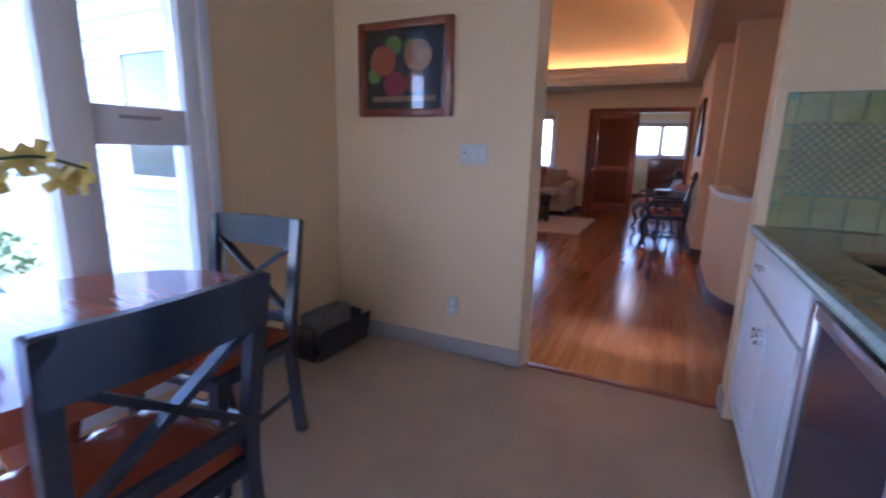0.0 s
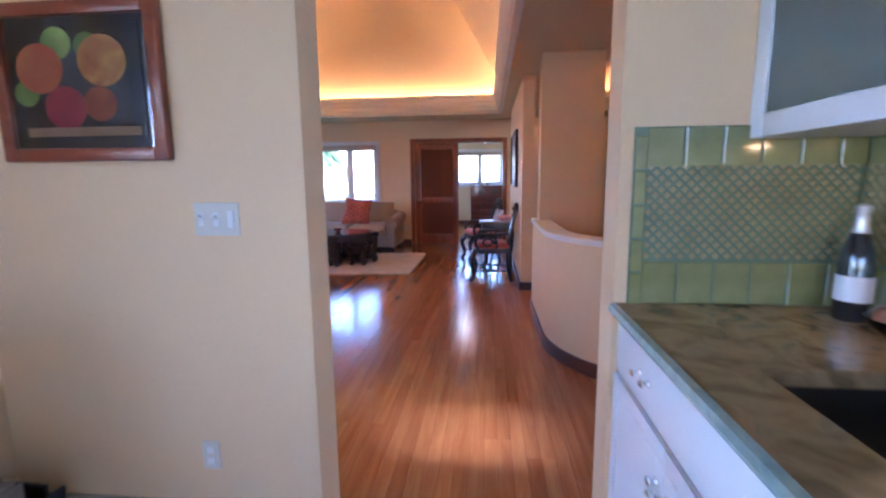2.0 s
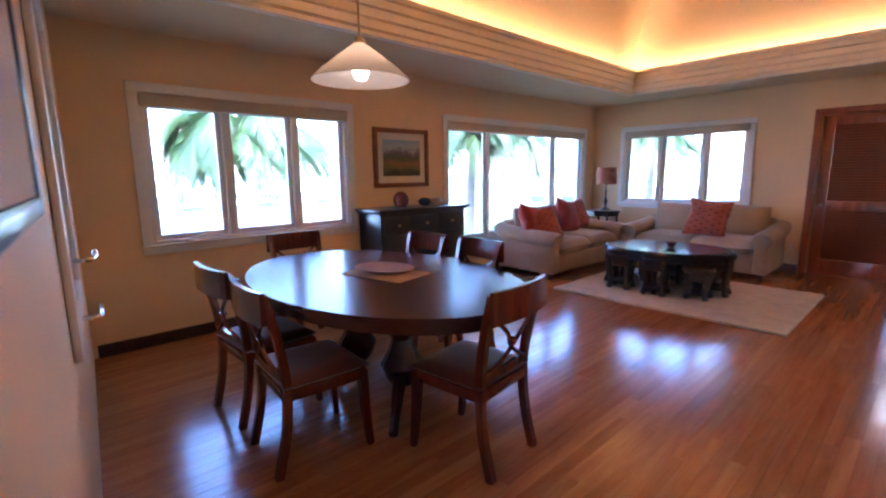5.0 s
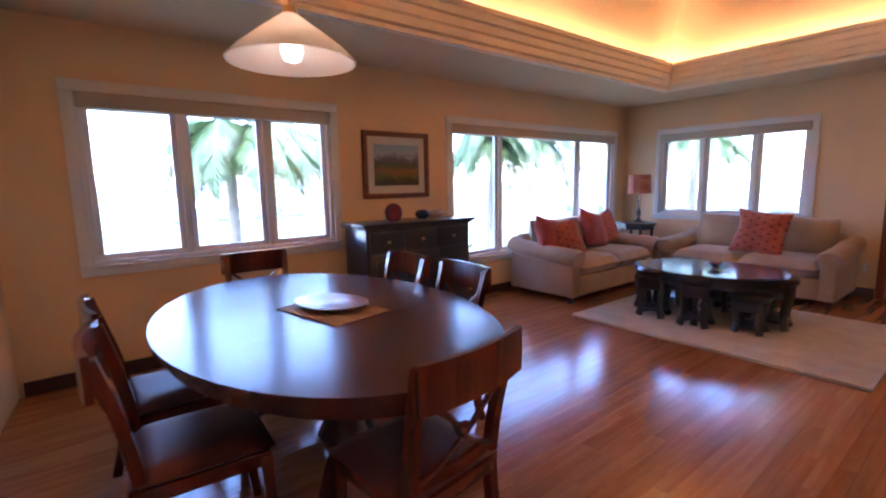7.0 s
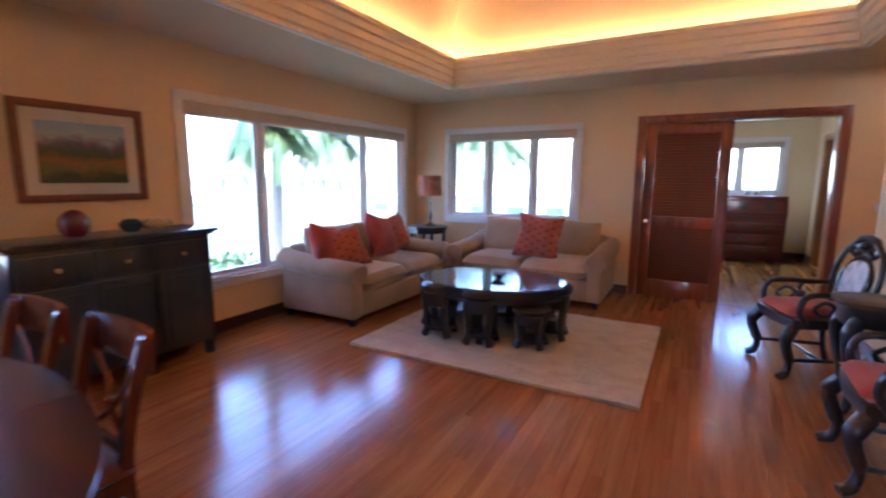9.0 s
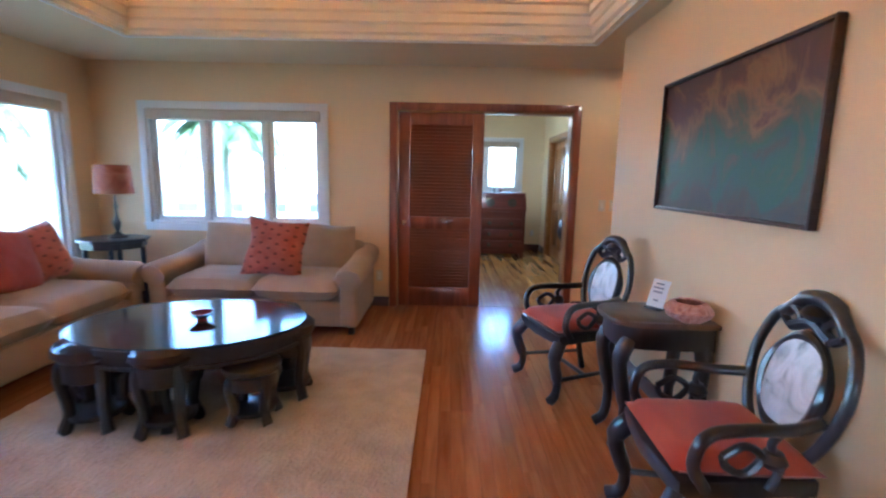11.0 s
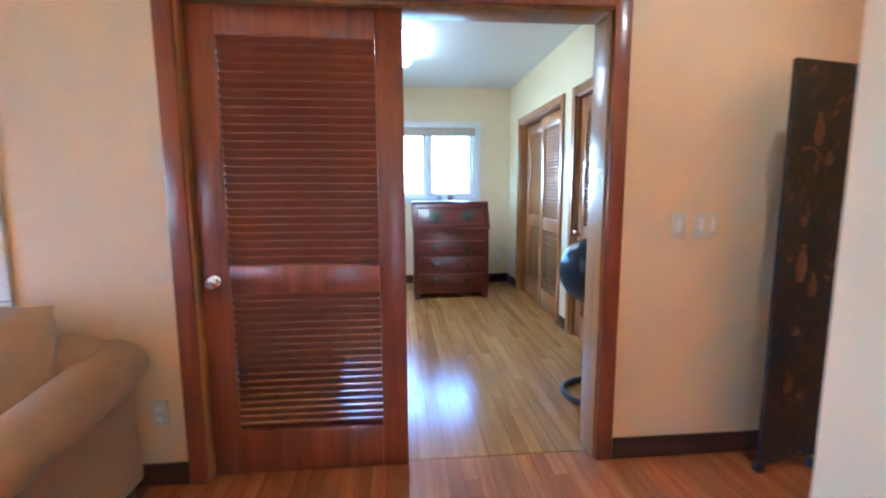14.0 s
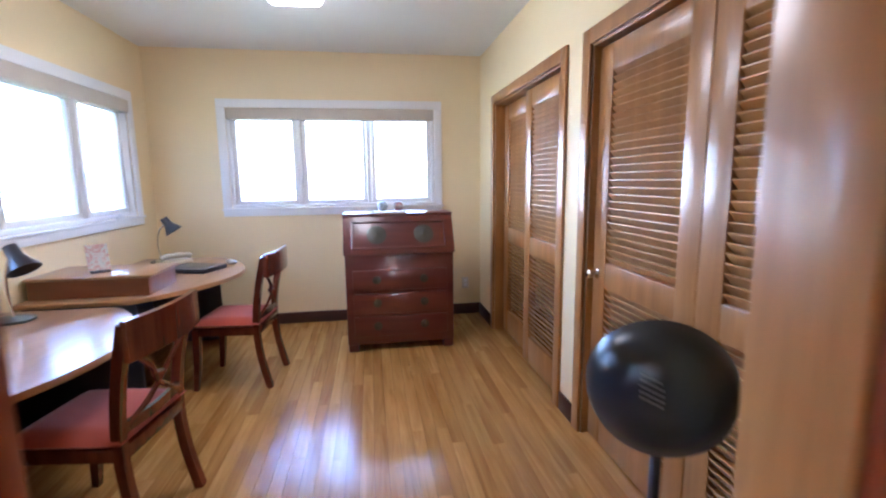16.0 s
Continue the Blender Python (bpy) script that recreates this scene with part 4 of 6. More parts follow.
# ---- carved armchairs and console table by the painting ----
def carved_chair(m, group):
    """An armchair that faces -x, its back at +x."""
    ch = thing("carved_armchair", m, "carved ebony armchair with marble oval back and red seat", "chair", group)
    bm = bmesh.new()
    prism(bm, [(-.27, -.27), (.22, -.22), (.22, .22), (-.27, .27), (-.30, 0)], .39, .46, .012)
    part("seat_frame", bm, M_EBONY, ch, True)
    bm = bmesh.new()
    cushion(bm, .51, .49, .10, pose(-.03, 0, .488), power=6)
    part("seat", bm, M_SEATRED, ch, True)
    for s in (-1, 1):
        bm = bmesh.new()
        sweep(bm, smooth_path([(-.25, s * .24, .40), (-.30, s * .27, .30), (-.255, s * .245, .14), (-.27, s * .25, .05), (-.32, s * .27, .02)]), [.045] * 6 + [.036] * 6 + [.026] * 6 + [.03] * 7, 10)
        part("front_leg", bm, M_EBONY, ch, True)
        bm = bmesh.new()
        sweep(bm, smooth_path([(.19, s * .19, .40), (.20, s * .20, .2), (.25, s * .21, 0)]), .022, 8)
        part("back_leg", bm, M_EBONY, ch, True)
        bm = bmesh.new()
        sweep(bm, smooth_path([(-.18, s * .255, .43), (-.235, s * .27, .53), (-.20, s * .275, .635), (-.08, s * .27, .66), (.08, s * .25, .655), (.20, s * .215, .665)]), .022, 10)
        part("arm", bm, M_EBONY, ch, True)
        bm = bmesh.new()
        sweep(bm, smooth_path([(-.14, s * .265, .56), (-.07, s * .262, .60), (-.01, s * .26, .56), (-.06, s * .262, .50), (-.12, s * .262, .52), (-.14, s * .265, .56)]), .014, 8)
        lathe(bm, [(0, -.04), (.035, -.02), (.045, 0), (.03, .03), (0, .04)], 10, (.03, s * .255, .55))
        sweep(bm, smooth_path([(.03, s * .255, .44), (.06, s * .25, .52), (.02, s * .255, .60), (.05, s * .255, .65)]), .014, 8)
        part("arm_carving", bm, M_EBONY, ch, True)
        bm = bmesh.new()
        sweep(bm, smooth_path([(.20, s * .10, .42), (.215, s * .20, .56), (.25, s * .245, .75), (.285, s * .20, .92), (.30, s * .11, .99)]), .021, 10)
        part("back_post", bm, M_EBONY, ch, True)
    bm = bmesh.new()
    sweep(bm, smooth_path([(.292, -.16, .945), (.305, -.08, 1.02), (.31, 0, 1.04), (.305, .08, 1.02), (.292, .16, .945)]), [.026] * 6 + [.033] * 13 + [.026] * 6, 10)
    for s in (-1, 1):
        sweep(bm, smooth_path([(.285, s * .15, .94), (.29, s * .11, .985), (.29, s * .06, .95), (.285, s * .10, .91), (.285, s * .15, .94)]), .016, 8)
    sweep(bm, smooth_path([(.285, -.10, .91), (.29, 0, .945), (.285, .10, .91)]), .022, 8)
    lathe(bm, [(0, -.04), (.04, -.02), (.055, 0), (.04, .025), (0, .04)], 12, (.30, 0, .985))
    part("crest", bm, M_EBONY, ch, True)
    tilt = pose(.242, 0, .715, 0, 14, 0)
    bm = bmesh.new()
    n = 40
    ring = [tilt @ Vector((0, .150 * math.cos(2 * math.pi * k / n), .185 * math.sin(2 * math.pi * k / n))) for k in range(n + 1)]
    sweep(bm, ring, [.020 + .005 * math.cos(8 * math.pi * k / n) for k in range(n + 1)], 8, cap=False)
    sweep(bm, [(.212, 0, .54), (.205, 0, .44)], .03, 8)
    part("back_ring", bm, M_EBONY, ch, True)
    bm = bmesh.new()
    lathe(bm, [(0, -.01), (.998, -.01), (.998, .01), (0, .01)], 40, sx=.185, sy=.150)
    bmesh.ops.transform(bm, matrix=tilt @ pose(0, 0, 0, 0, 90), verts=bm.verts[:])
    part("back_panel", bm, M_MARBLE, ch, True)
    bm = bmesh.new()
    for s in (-1, 1):
        sweep(bm, [(-.26, s * .245, .15), (.205, s * .20, .15)], .014, 8)
    sweep(bm, [(-.03, -.22, .15), (-.03, .22, .15)], .014, 8)
    part("stretcher", bm, M_EBONY, ch, True)
    return ch


M_MARBLE = blotches("grey_marble", [(.20, .22, .24), (.50, .52, .55), (.68, .69, .72), (.74, .75, .77)], 7, .25, (1, 1, 1), 1.5)
a0 = carved_chair(pose(.01, 8.83, 0, 0, 0, 18) @ Matrix.Scale(.94, 4), "armchairs by the console table")
copy_thing(a0, pose(.17, 7.42, 0, 0, 0, -2))

def bow(v):
    """Squares off a half circle."""
    return math.copysign(abs(v) ** .45, v)


cn = thing("console_table", pose(.24, 8.16, 0) @ Matrix.Diagonal((.85, .8, .962, 1)), "dark carved wooden console table with cabriole legs", "table")
bm = bmesh.new()
prism(bm, [(.27 - .59 * bow(math.sin(math.pi * i / 24)), .25 * bow(math.cos(math.pi * i / 24))) for i in range(25)], .70, .73, .010)
part("top", bm, wood("console_wood", (.06, .03, .018), (.14, .075, .04), .3, "y", 14, coat=.3), cn, True)
bm = bmesh.new()
prism(bm, [(.26 - .54 * bow(math.sin(math.pi * i / 24)), .22 * bow(math.cos(math.pi * i / 24))) for i in range(25)], .58, .6995)
part("apron", bm, M_EBONY, cn, True)
for x, y in ((-.20, -.15), (-.20, .15), (.21, -.17), (.21, .17)):
    bm = bmesh.new()
    k = -1 if x < 0 else .3
    sweep(bm, smooth_path([(x, y, .62), (x + .05 * k, y * 1.08, .5), (x, y, .25), (x + .01 * k, y, .08), (x + .07 * k, y * 1.08, .02)]), [.05] * 6 + [.042] * 6 + [.03] * 6 + [.03] * 7, 10)
    part("leg", bm, M_EBONY, cn, True)

ph = thing("photo_stand", pose(.26, 8.22, .703, 0, 0, -60) @ Matrix.Scale(.9, 4), "small white printed card on a dark stand", "card")
bm = bmesh.new()
add_box(bm, -.05, .05, -.03, .05, 0, .012, .003)
sweep(bm, [(0, .045, .01), (0, .05, .12)], .006, 6)
part("stand", bm, M_BLACK, ph, True)
m_card = pose(0, .0, .012, -20)
bm = bmesh.new()
add_box(bm, -.055, .055, -.003, .003, 0, .165, .001, 1, m_card)
part("card", bm, paint("card_white", (.74, .75, .76), .4, .03), ph)
bm = bmesh.new()
for z, w in ((.14, .03), (.115, .04), (.09, .035), (.04, .02)):
    add_box(bm, -w, w * .7, -.0045, -.0032, z - .005, z + .005, 0, 1, m_card)
part("print", bm, paint("print_grey", (.25, .28, .32), .5), ph)
M_PINK = blotches("pink_weave", [(.30, .10, .08), (.55, .27, .22), (.62, .40, .36)], 14, .6)
bm = bmesh.new()
lathe(bm, [(0, 0), (.09, 0), (.14, .035), (.155, .075), (.13, .115), (.09, .135), (.085, .125), (.12, .105), (.14, .072), (.125, .04), (.08, .012), (0, .012)], 28)
for v in bm.verts:
    v.co += noise.noise_vector(v.co * 14) * .012
    v.co.z = max(v.co.z, 0)
o = part("pink_vase", bm, M_PINK, smooth=True)
o.matrix_world = pose(.34, 8.03, .703) @ Matrix.Scale(.72, 4)
tagged(o, "squat rose-pink pottery bowl on the console table", "bowl")

# switches, outlets
def plate(name, m, w, h, gangs, label, toggle=True, levers=0):
    p = thing(name, m, label, "switch" if toggle else "outlet")
    box("plate", -w / 2, w / 2, -.008, -.001, -h / 2, h / 2, M_PLATE, .003, p)
    for i in range(gangs):
        x = -w / 2 + w * (i + .5) / gangs
        if i < levers:
            boxes("slot", [(x - .010, x + .010, -.0105, -.0085, -.024, .024)], M_TRIM, .001, p)
            bm = bmesh.new()
            add_box(bm, -.005, .005, -.020, .002, -.006, .006, .002, 1, pose(x, -.012, .005, -28))
            part("toggle", bm, M_TRIM, p)
        elif toggle:
            box("toggle", x - .011, x + .011, -.016, -.0085, -.03, .03, M_TRIM, .003, p)
        else:
            boxes("socket", [(x - .015, x + .015, -.0105, -.0085, z - .014, z + .014) for z in (-.022, .022)], M_TRIM, .003, p)
    return p


plate("light_switch", pose(-.838, 2.90, 1.197), .165, .115, 3, "white triple light switch on the cream wall", levers=2)
plate("light_switch", pose(.728, YF, 1.115), .07, .115, 1, "ivory single light switch beside the door")
plate("light_switch", pose(.862, YF, 1.115), .115, .115, 2, "ivory double light switch beside the door")
plate("outlet", pose(-1.56, YF, .33), .07, .115, 1, "ivory wall outlet low beside the door", False)
plate("outlet", pose(-.94, 2.90, .30), .07, .115, 1, "white wall outlet low under the picture", False)
plate("outlet", pose(.78, YS, .33), .07, .115, 1, "ivory wall outlet low in the study", False)

# black screen in the passage
M_SCREEN = blotches("gilt_lacquer", [(.012, .013, .02), (.014, .015, .022), (.016, .016, .022), (.05, .03, .016), (.24, .11, .05)], 9, .3)


M_INLAY = paint("dull_gilt_inlay", (.16, .075, .045), .4, .4, 30)


def screen(m, n, w, label):
    sc = thing("folding_screen", m, label, "screen")
    for k in range(n):
        ya, yb = (.07, 0) if k % 2 else (0, .07)
        bm = bmesh.new()
        prism(bm, [(k * w, ya), (k * w + w - .005, yb), (k * w + w - .005, yb + .022), (k * w, ya + .022)], .05, 1.79, .003)
        part("panel", bm, M_SCREEN, sc)
        lean = math.degrees(math.atan2(yb - ya, w))
        for x, z, r, tall in ((.45, 1.52, .030, 2.2), (.66, 1.40, .026, 1.1), (.34, 1.14, .022, 1.0), (.38, .96, .034, 2.4), (.60, .86, .030, 1.7), (.40, .66, .026, .8), (.36, .42, .028, 1.5), (.58, .36, .022, .9)):
            bm = bmesh.new()
            lathe(bm, [(0, -r * tall), (r * .6, -r * tall), (r, -r * tall * .3), (r * .8, r * tall * .3), (r * .35, r * tall * .6), (r * .5, r * tall), (0, r * tall)], 12, sy=.12)
            bmesh.ops.transform(bm, matrix=pose(k * w + x * w, ya + (yb - ya) * x - .001, z, 0, 0, lean), verts=bm.verts[:])
            part("inlay", bm, M_INLAY, sc, True)
        for x in (.03, w - .035):
            box("foot", k * w + x - .02, k * w + x + .02, .02, .06, 0, .05, M_BLACK, .008, sc)


screen(pose(1.05, 10.38, 0), 2, .34, "narrow black lacquer screen against the passage wall")
screen(pose(2.35, 10.2, 0), 3, .33, "black lacquer folding screen with faint gilt figures")

# recessed lamp in the passage
rl = thing("recessed_lamp", pose(.80, 9.95, SOFFIT), "white recessed ceiling downlight in the passage", "lamp")
bm = bmesh.new()
lathe(bm, [(.055, -.001), (.075, -.008), (.085, -.001)], 24)
part("trim_ring", bm, M_TRIM, rl, True)
bm = bmesh.new()
lathe(bm, [(0, -.004), (.054, -.004), (.054, -.001), (0, -.001)], 24)
part("lens", bm, glow("downlight", (1.0, .78, .52), 5), rl)

# ---- kitchen ----
M_FRAME2 = wood("cherry_frame", (.20, .045, .02), (.34, .09, .04), .3, "x", 14, coat=.3)
fp = picture("fruit_picture", pose(-1.276, 2.90, 1.66), .61, .52, M_FRAME2, paint("black_mount", (.012, .013, .018), .5), "fruit print under glass in a cherry wood frame", .045, (paint("dark_mount", (.012, .013, .018), .5), .03), True, .04)


def fruit(x, z, r, col, parent, n=28):
    bm = bmesh.new()
    prism(bm, ellipse(r, r * .95, n), 0, .001)
    bmesh.ops.transform(bm, matrix=pose(x, -.0205 - .00035 * len([c for c in parent.children if c.name.startswith("print_shape")]), z, 90), verts=bm.verts[:])
    part("print_shape", bm, blotches("print_colour", col, 9, .5), parent)


fruit(.02, -.02, .17, [(.015, .02, .03), (.04, .045, .05)], fp)
fruit(-.20, -.03, .045, [(.12, .24, .03), (.28, .40, .08)], fp)
fruit(-.07, .13, .055, [(.12, .22, .04), (.30, .42, .10)], fp)
fruit(.04, .12, .045, [(.10, .18, .04), (.22, .30, .08)], fp)
fruit(.09, .07, .088, [(.34, .07, .02), (.66, .36, .10)], fp)
fruit(-.06, -.08, .076, [(.26, .012, .03), (.46, .05, .08)], fp)
fruit(.07, -.07, .06, [(.20, .02, .02), (.40, .10, .03)], fp)
fruit(-.14, .05, .086, [(.48, .02, .02), (.62, .22, .06)], fp)
box("print_shelf", -.21, .21, -.0250, -.0243, -.175, -.145, paint("shelf_print", (.36, .22, .12), .5, .2, 8), 0, fp)

# counter run with sink and wine cooler
M_CAB = paint("cabinet_white", (.78, .79, .80), .35, .02, 3, 60, .04)
M_STONE = blotches("green_granite", [(.10, .075, .035), (.21, .14, .065), (.30, .20, .10), (.15, .14, .085)], 9, .14, (1, 1, 1), 1.2)
M_STONE_E = blotches("granite_edge", [(.14, .22, .20), (.22, .31, .28), (.30, .38, .34)], 22, .3)
SX = (.66, 1.07, 1.97, 2.35)
bm = bmesh.new()
for q in ((.505, SX[0], .2, 2.855), (SX[1], 1.195, .2, 2.855), (SX[0], SX[1], .2, SX[2]), (SX[0], SX[1], SX[3], 2.855)):
    add_box(bm, *q, .895, .932)
bmesh.ops.remove_doubles(bm, verts=bm.verts[:], dist=1e-4)
ctp = part("countertop", bm, M_STONE)
tagged(ctp, "polished green-brown granite countertop with an undermount sink", "counter")
bm = bmesh.new()
sweep(bm, [(.503, y, .9135) for y in (.2, 1.0, 2.0, 2.855)], .0195, 8)
part("edge", bm, M_STONE_E, ctp, True)
sk = thing("sink", pose(0, 0, 0), "dark undermount kitchen sink in the granite", "sink")
bm = bmesh.new()
a, b, c, d = SX
for q in ((a - .01, a, c, d), (b, b + .01, c, d), (a - .01, b + .01, c - .01, c), (a - .01, b + .01, d, d + .01)):
    add_box(bm, *q, .72, .894)
add_box(bm, a - .01, b + .01, c - .01, d + .01, .71, .7195)
part("basin", bm, paint("sink_dark", (.07, .06, .055), .25, .1, metal=.6), sk)
fc = thing("faucet", pose(1.12, 2.1, .9325), "curved chrome gooseneck kitchen faucet", "faucet")
bm = bmesh.new()
lathe(bm, [(0, 0), (.028, 0), (.028, .01), (.018, .02), (.016, .06), (0, .06)], 16)
sweep(bm, smooth_path([(0, 0, .05), (0, 0, .22), (-.03, 0, .30), (-.10, .0, .335), (-.17, .0, .31), (-.19, .0, .255)]), [.0095] * 31, 10)
sweep(bm, [(-.19, 0, .26), (-.192, 0, .225)], .016, 10)
part("spout", bm, M_CHROME, fc, True)
cb = thing("base_cabinet", pose(0, 0, 0), "white painted base cabinet with chrome knobs", "cabinet")
box("body", .535, 1.195, 1.96, 2.855, .10, .70, M_CAB, 0, cb)
box("front_rail", .535, .56, 1.96, 2.855, .7005, .894, M_CAB, 0, cb)
box("plinth", .58, 1.195, 1.96, 2.855, 0, .0995, M_BASE_K, 0, cb)


def knob(x, y, z, parent):
    bm = bmesh.new()
    lathe(bm, [(0, 0), (.009, 0), (.005, .006), (.005, .011), (.010, .015), (.011, .020), (.006, .025), (0, .026)], 12)
    bmesh.ops.transform(bm, matrix=pose(x, y, z, 0, -90), verts=bm.verts[:])
    part("knob", bm, M_CHROME, parent, True)


box("drawer", .515, .5345, 1.97, 2.845, .715, .88, M_CAB, .004, cb)
for y in (2.55, 2.62):
    knob(.5145, y, .80, cb)
for y0, y1, k in ((1.97, 2.405, 2.375), (2.41, 2.845, 2.44)):
    box("door", .515, .5345, y0, y1, .115, .705, M_CAB, .004, cb)
    boxes("door_rail", [(.509, .5148, y0, y1, .115, .165), (.509, .5148, y0, y1, .655, .705), (.509, .5148, y0, y0 + .05, .1655, .6545), (.509, .5148, y1 - .05, y1, .1655, .6545)], M_CAB, .002, cb)
    for z in (.60, .57):
        knob(.5085, k, z, cb)
wc = thing("wine_cooler", pose(0, 0, 0), "under-counter wine cooler with a steel-framed dark glass door", "appliance")
box("body", .56, 1.19, 1.36, 1.955, .005, .87, paint("cooler_black", (.015, .016, .02), .4), .004, wc)
boxes("door_frame", [(.515, .555, 1.365, 1.405, .10, .86), (.515, .555, 1.91, 1.95, .10, .86), (.516, .555, 1.4055, 1.9095, .10, .14), (.516, .555, 1.4055, 1.9095, .82, .86)], M_STEEL, .004, wc)
box("door_glass", .525, .54, 1.406, 1.909, .1405, .8195, paint("dark_glass", (.02, .02, .028), .16, spec=.25), 0, wc)
boxes("kick", [(.57, .60, 1.37, 1.95, .01, .09)], M_BLACK, 0, wc)
cb2 = thing("base_cabinet", pose(0, 0, 0), "white painted base cabinet beside the wine cooler", "cabinet")
box("body", .535, 1.195, .21, 1.355, .10, .894, M_CAB, 0, cb2)
box("door", .515, .5345, .75, 1.345, .115, .88, M_CAB, .004, cb2)
box("plinth", .58, 1.195, .21, 1.355, 0, .0995, M_BASE_K, 0, cb2)

uc = thing("wall_cabinet", pose(0, 0, 0), "white wall cabinet with frosted glass doors", "cabinet")
UY0, UY1, UZ = 1.35, 2.858, 1.435
boxes("body", [(.885, 1.197, UY0, UY1, UZ, UZ + .02), (.885, 1.197, UY0, UY1, 2.38, 2.4), (.885, 1.197, UY0, UY0 + .02, UZ + .02, 2.38), (.885, 1.197, UY1 - .02, UY1, UZ + .02, 2.38), (1.18, 1.197, UY0 + .02, UY1 - .02, UZ + .02, 2.38), (.90, 1.18, UY0 + .02, UY1 - .02, 1.78, 1.80)], M_CAB, 0, uc)
for y0, y1, k in ((UY0, 2.10, 2.06), (2.104, UY1 - .001, 2.14)):
    s = .065
    boxes("door", [(.862, .8845, y0, y0 + s, UZ, 2.4), (.862, .8845, y1 - s, y1, UZ, 2.4), (.8625, .8845, y0 + s, y1 - s, UZ, UZ + s), (.8625, .8845, y0 + s, y1 - s, 2.335, 2.4)], M_CAB, .003, uc)
    box("door_glass", .87, .876, y0 + s, y1 - s, UZ + s, 2.335, M_FROST, 0, uc)
    knob(.8615, k, UZ + .06, uc)
    knob(.8615, k, UZ + .085, uc)
ul = thing("under_cabinet_light", pose(0, 0, 0), "warm puck light under the wall cabinet", "light")
box("lens", 1.06, 1.09, 2.46, 2.54, UZ - .012, UZ - .0005, glow("puck", (1.0, .60, .22), 2.6), .003, ul)

# tiles
M_TILE = paint("green_tile", (.25, .25, .095), .18, .18, 7, 40, .08, coat=.5)
M_TILE_D = paint("dark_green_tile", (.12, .17, .09), .3, .15, 7, 40, .1)
M_TILE_L = paint("lattice_tile", (.33, .28, .14), .22, .15, 9, 40, .1, coat=.3)
bs = thing("backsplash", pose(0, 0, 0), "green glazed tile backsplash with a diamond lattice band", "tiles", kind="structure")
boxes("grout", [(.54, 1.19, 2.852, 2.8595, .933, 1.475), (1.191, 1.1995, .3, 2.851, .933, 1.434)], M_TILE_D, 0, bs)
me_cache = {}


def tile(w, h, mat):
    key = (round(w, 3), round(h, 3), mat.name)
    if key not in me_cache:
        t = bmesh.new()
        add_box(t, -w / 2, w / 2, -.006, 0, -h / 2, h / 2, .0025, 1)
        me_cache[key] = mesh_from("tile", t, mat)
    ob = new("tile", me_cache[key])
    ob.parent = bs
    return ob


for i in range(6):
    for z, h in ((1.0, .13), (1.415, .115)):
        tile(.102, h, M_TILE).location = (.63 + i * .108, 2.8515, z)
for z in (.98, 1.085, 1.19, 1.295, 1.40):
    tile(.036, .098, M_TILE).location = (.56, 2.8515, z)
for i in range(15):
    for z, h in ((1.0, .13), (1.395, .075)):
        o = tile(.102, h, M_TILE)
        o.location, o.rotation_euler = (1.1905, 2.78 - i * .108, z), (0, 0, radians(-90))
bm = bmesh.new()
p = .034
for i in range(int(.60 / p * 1) + 1):
    for j in range(17):
        x = .59 + i * p + (p / 2 if j % 2 else 0)
        z = 1.085 + j * p / 2
        if x < 1.175:
            add_box(bm, -.0085, .0085, -.005, 0, -.0085, .0085, .002, 1, pose(x, 2.8515, z, 0, 45))
for i in range(44):
    for j in range(17):
        y = 2.83 - i * p - (p / 2 if j % 2 else 0)
        z = 1.085 + j * p / 2
        add_box(bm, -.0085, .0085, -.005, 0, -.0085, .0085, 0, 1, pose(1.1905, y, z, 0, 0, -90) @ pose(0, 0, 0, 0, 45))
tagged(part("lattice", bm, M_TILE_L, bs), kind="stuff")
pl2 = plate("outlet", pose(1.1845, 2.44, 1.20, 0, 0, -90), .115, .115, 2, "ivory outlet plate on the green tile", False)

bt = thing("wine_bottle", pose(1.10, 2.72, .9325), "dark wine bottle with silver foil and white label", "bottle")
bm = bmesh.new()
lathe(bm, [(0, 0), (.040, 0), (.043, .006), (.043, .15), (.038, .19), (.020, .24), (.015, .26), (.015, .29), (0, .29)], 28)
part("glass", bm, paint("bottle_glass", (.008, .010, .012), .08, coat=1.0), bt, True)
bm = bmesh.new()
lathe(bm, [(.0225, .24), (.017, .262), (.0168, .292), (.019, .296), (.019, .312), (.012, .318), (0, .319)], 20)
part("foil", bm, paint("foil", (.55, .53, .50), .35, .1, metal=.7), bt, True)
bm = bmesh.new()
lathe(bm, [(.0436, .055), (.0438, .06), (.0438, .12), (.0436, .125)], 28)
part("label", bm, paint("label_paper", (.70, .70, .70), .5), bt, True)
bw = thing("candy_dish", pose(1.10, 2.55, .9325) @ Matrix.Scale(.88, 4), "cut glass lidded candy dish with pink sweets", "dish")
bm = bmesh.new()
lathe(bm, [(0, 0), (.04, 0), (.045, .008), (.085, .04), (.09, .055), (.085, .055), (.04, .014), (0, .012)], 24)
lathe(bm, [(.088, .057), (.06, .085), (.015, .10), (.012, .108), (.018, .118), (.012, .13), (0, .132)], 24)
part("glass", bm, glass("cut_glass", (1, .96, .96), .03), bw, True)
bm = bmesh.new()
lathe(bm, [(0, .015), (.035, .016), (.055, .030), (.03, .042), (0, .044)], 20)
part("sweets", bm, M_PINK, bw, True)

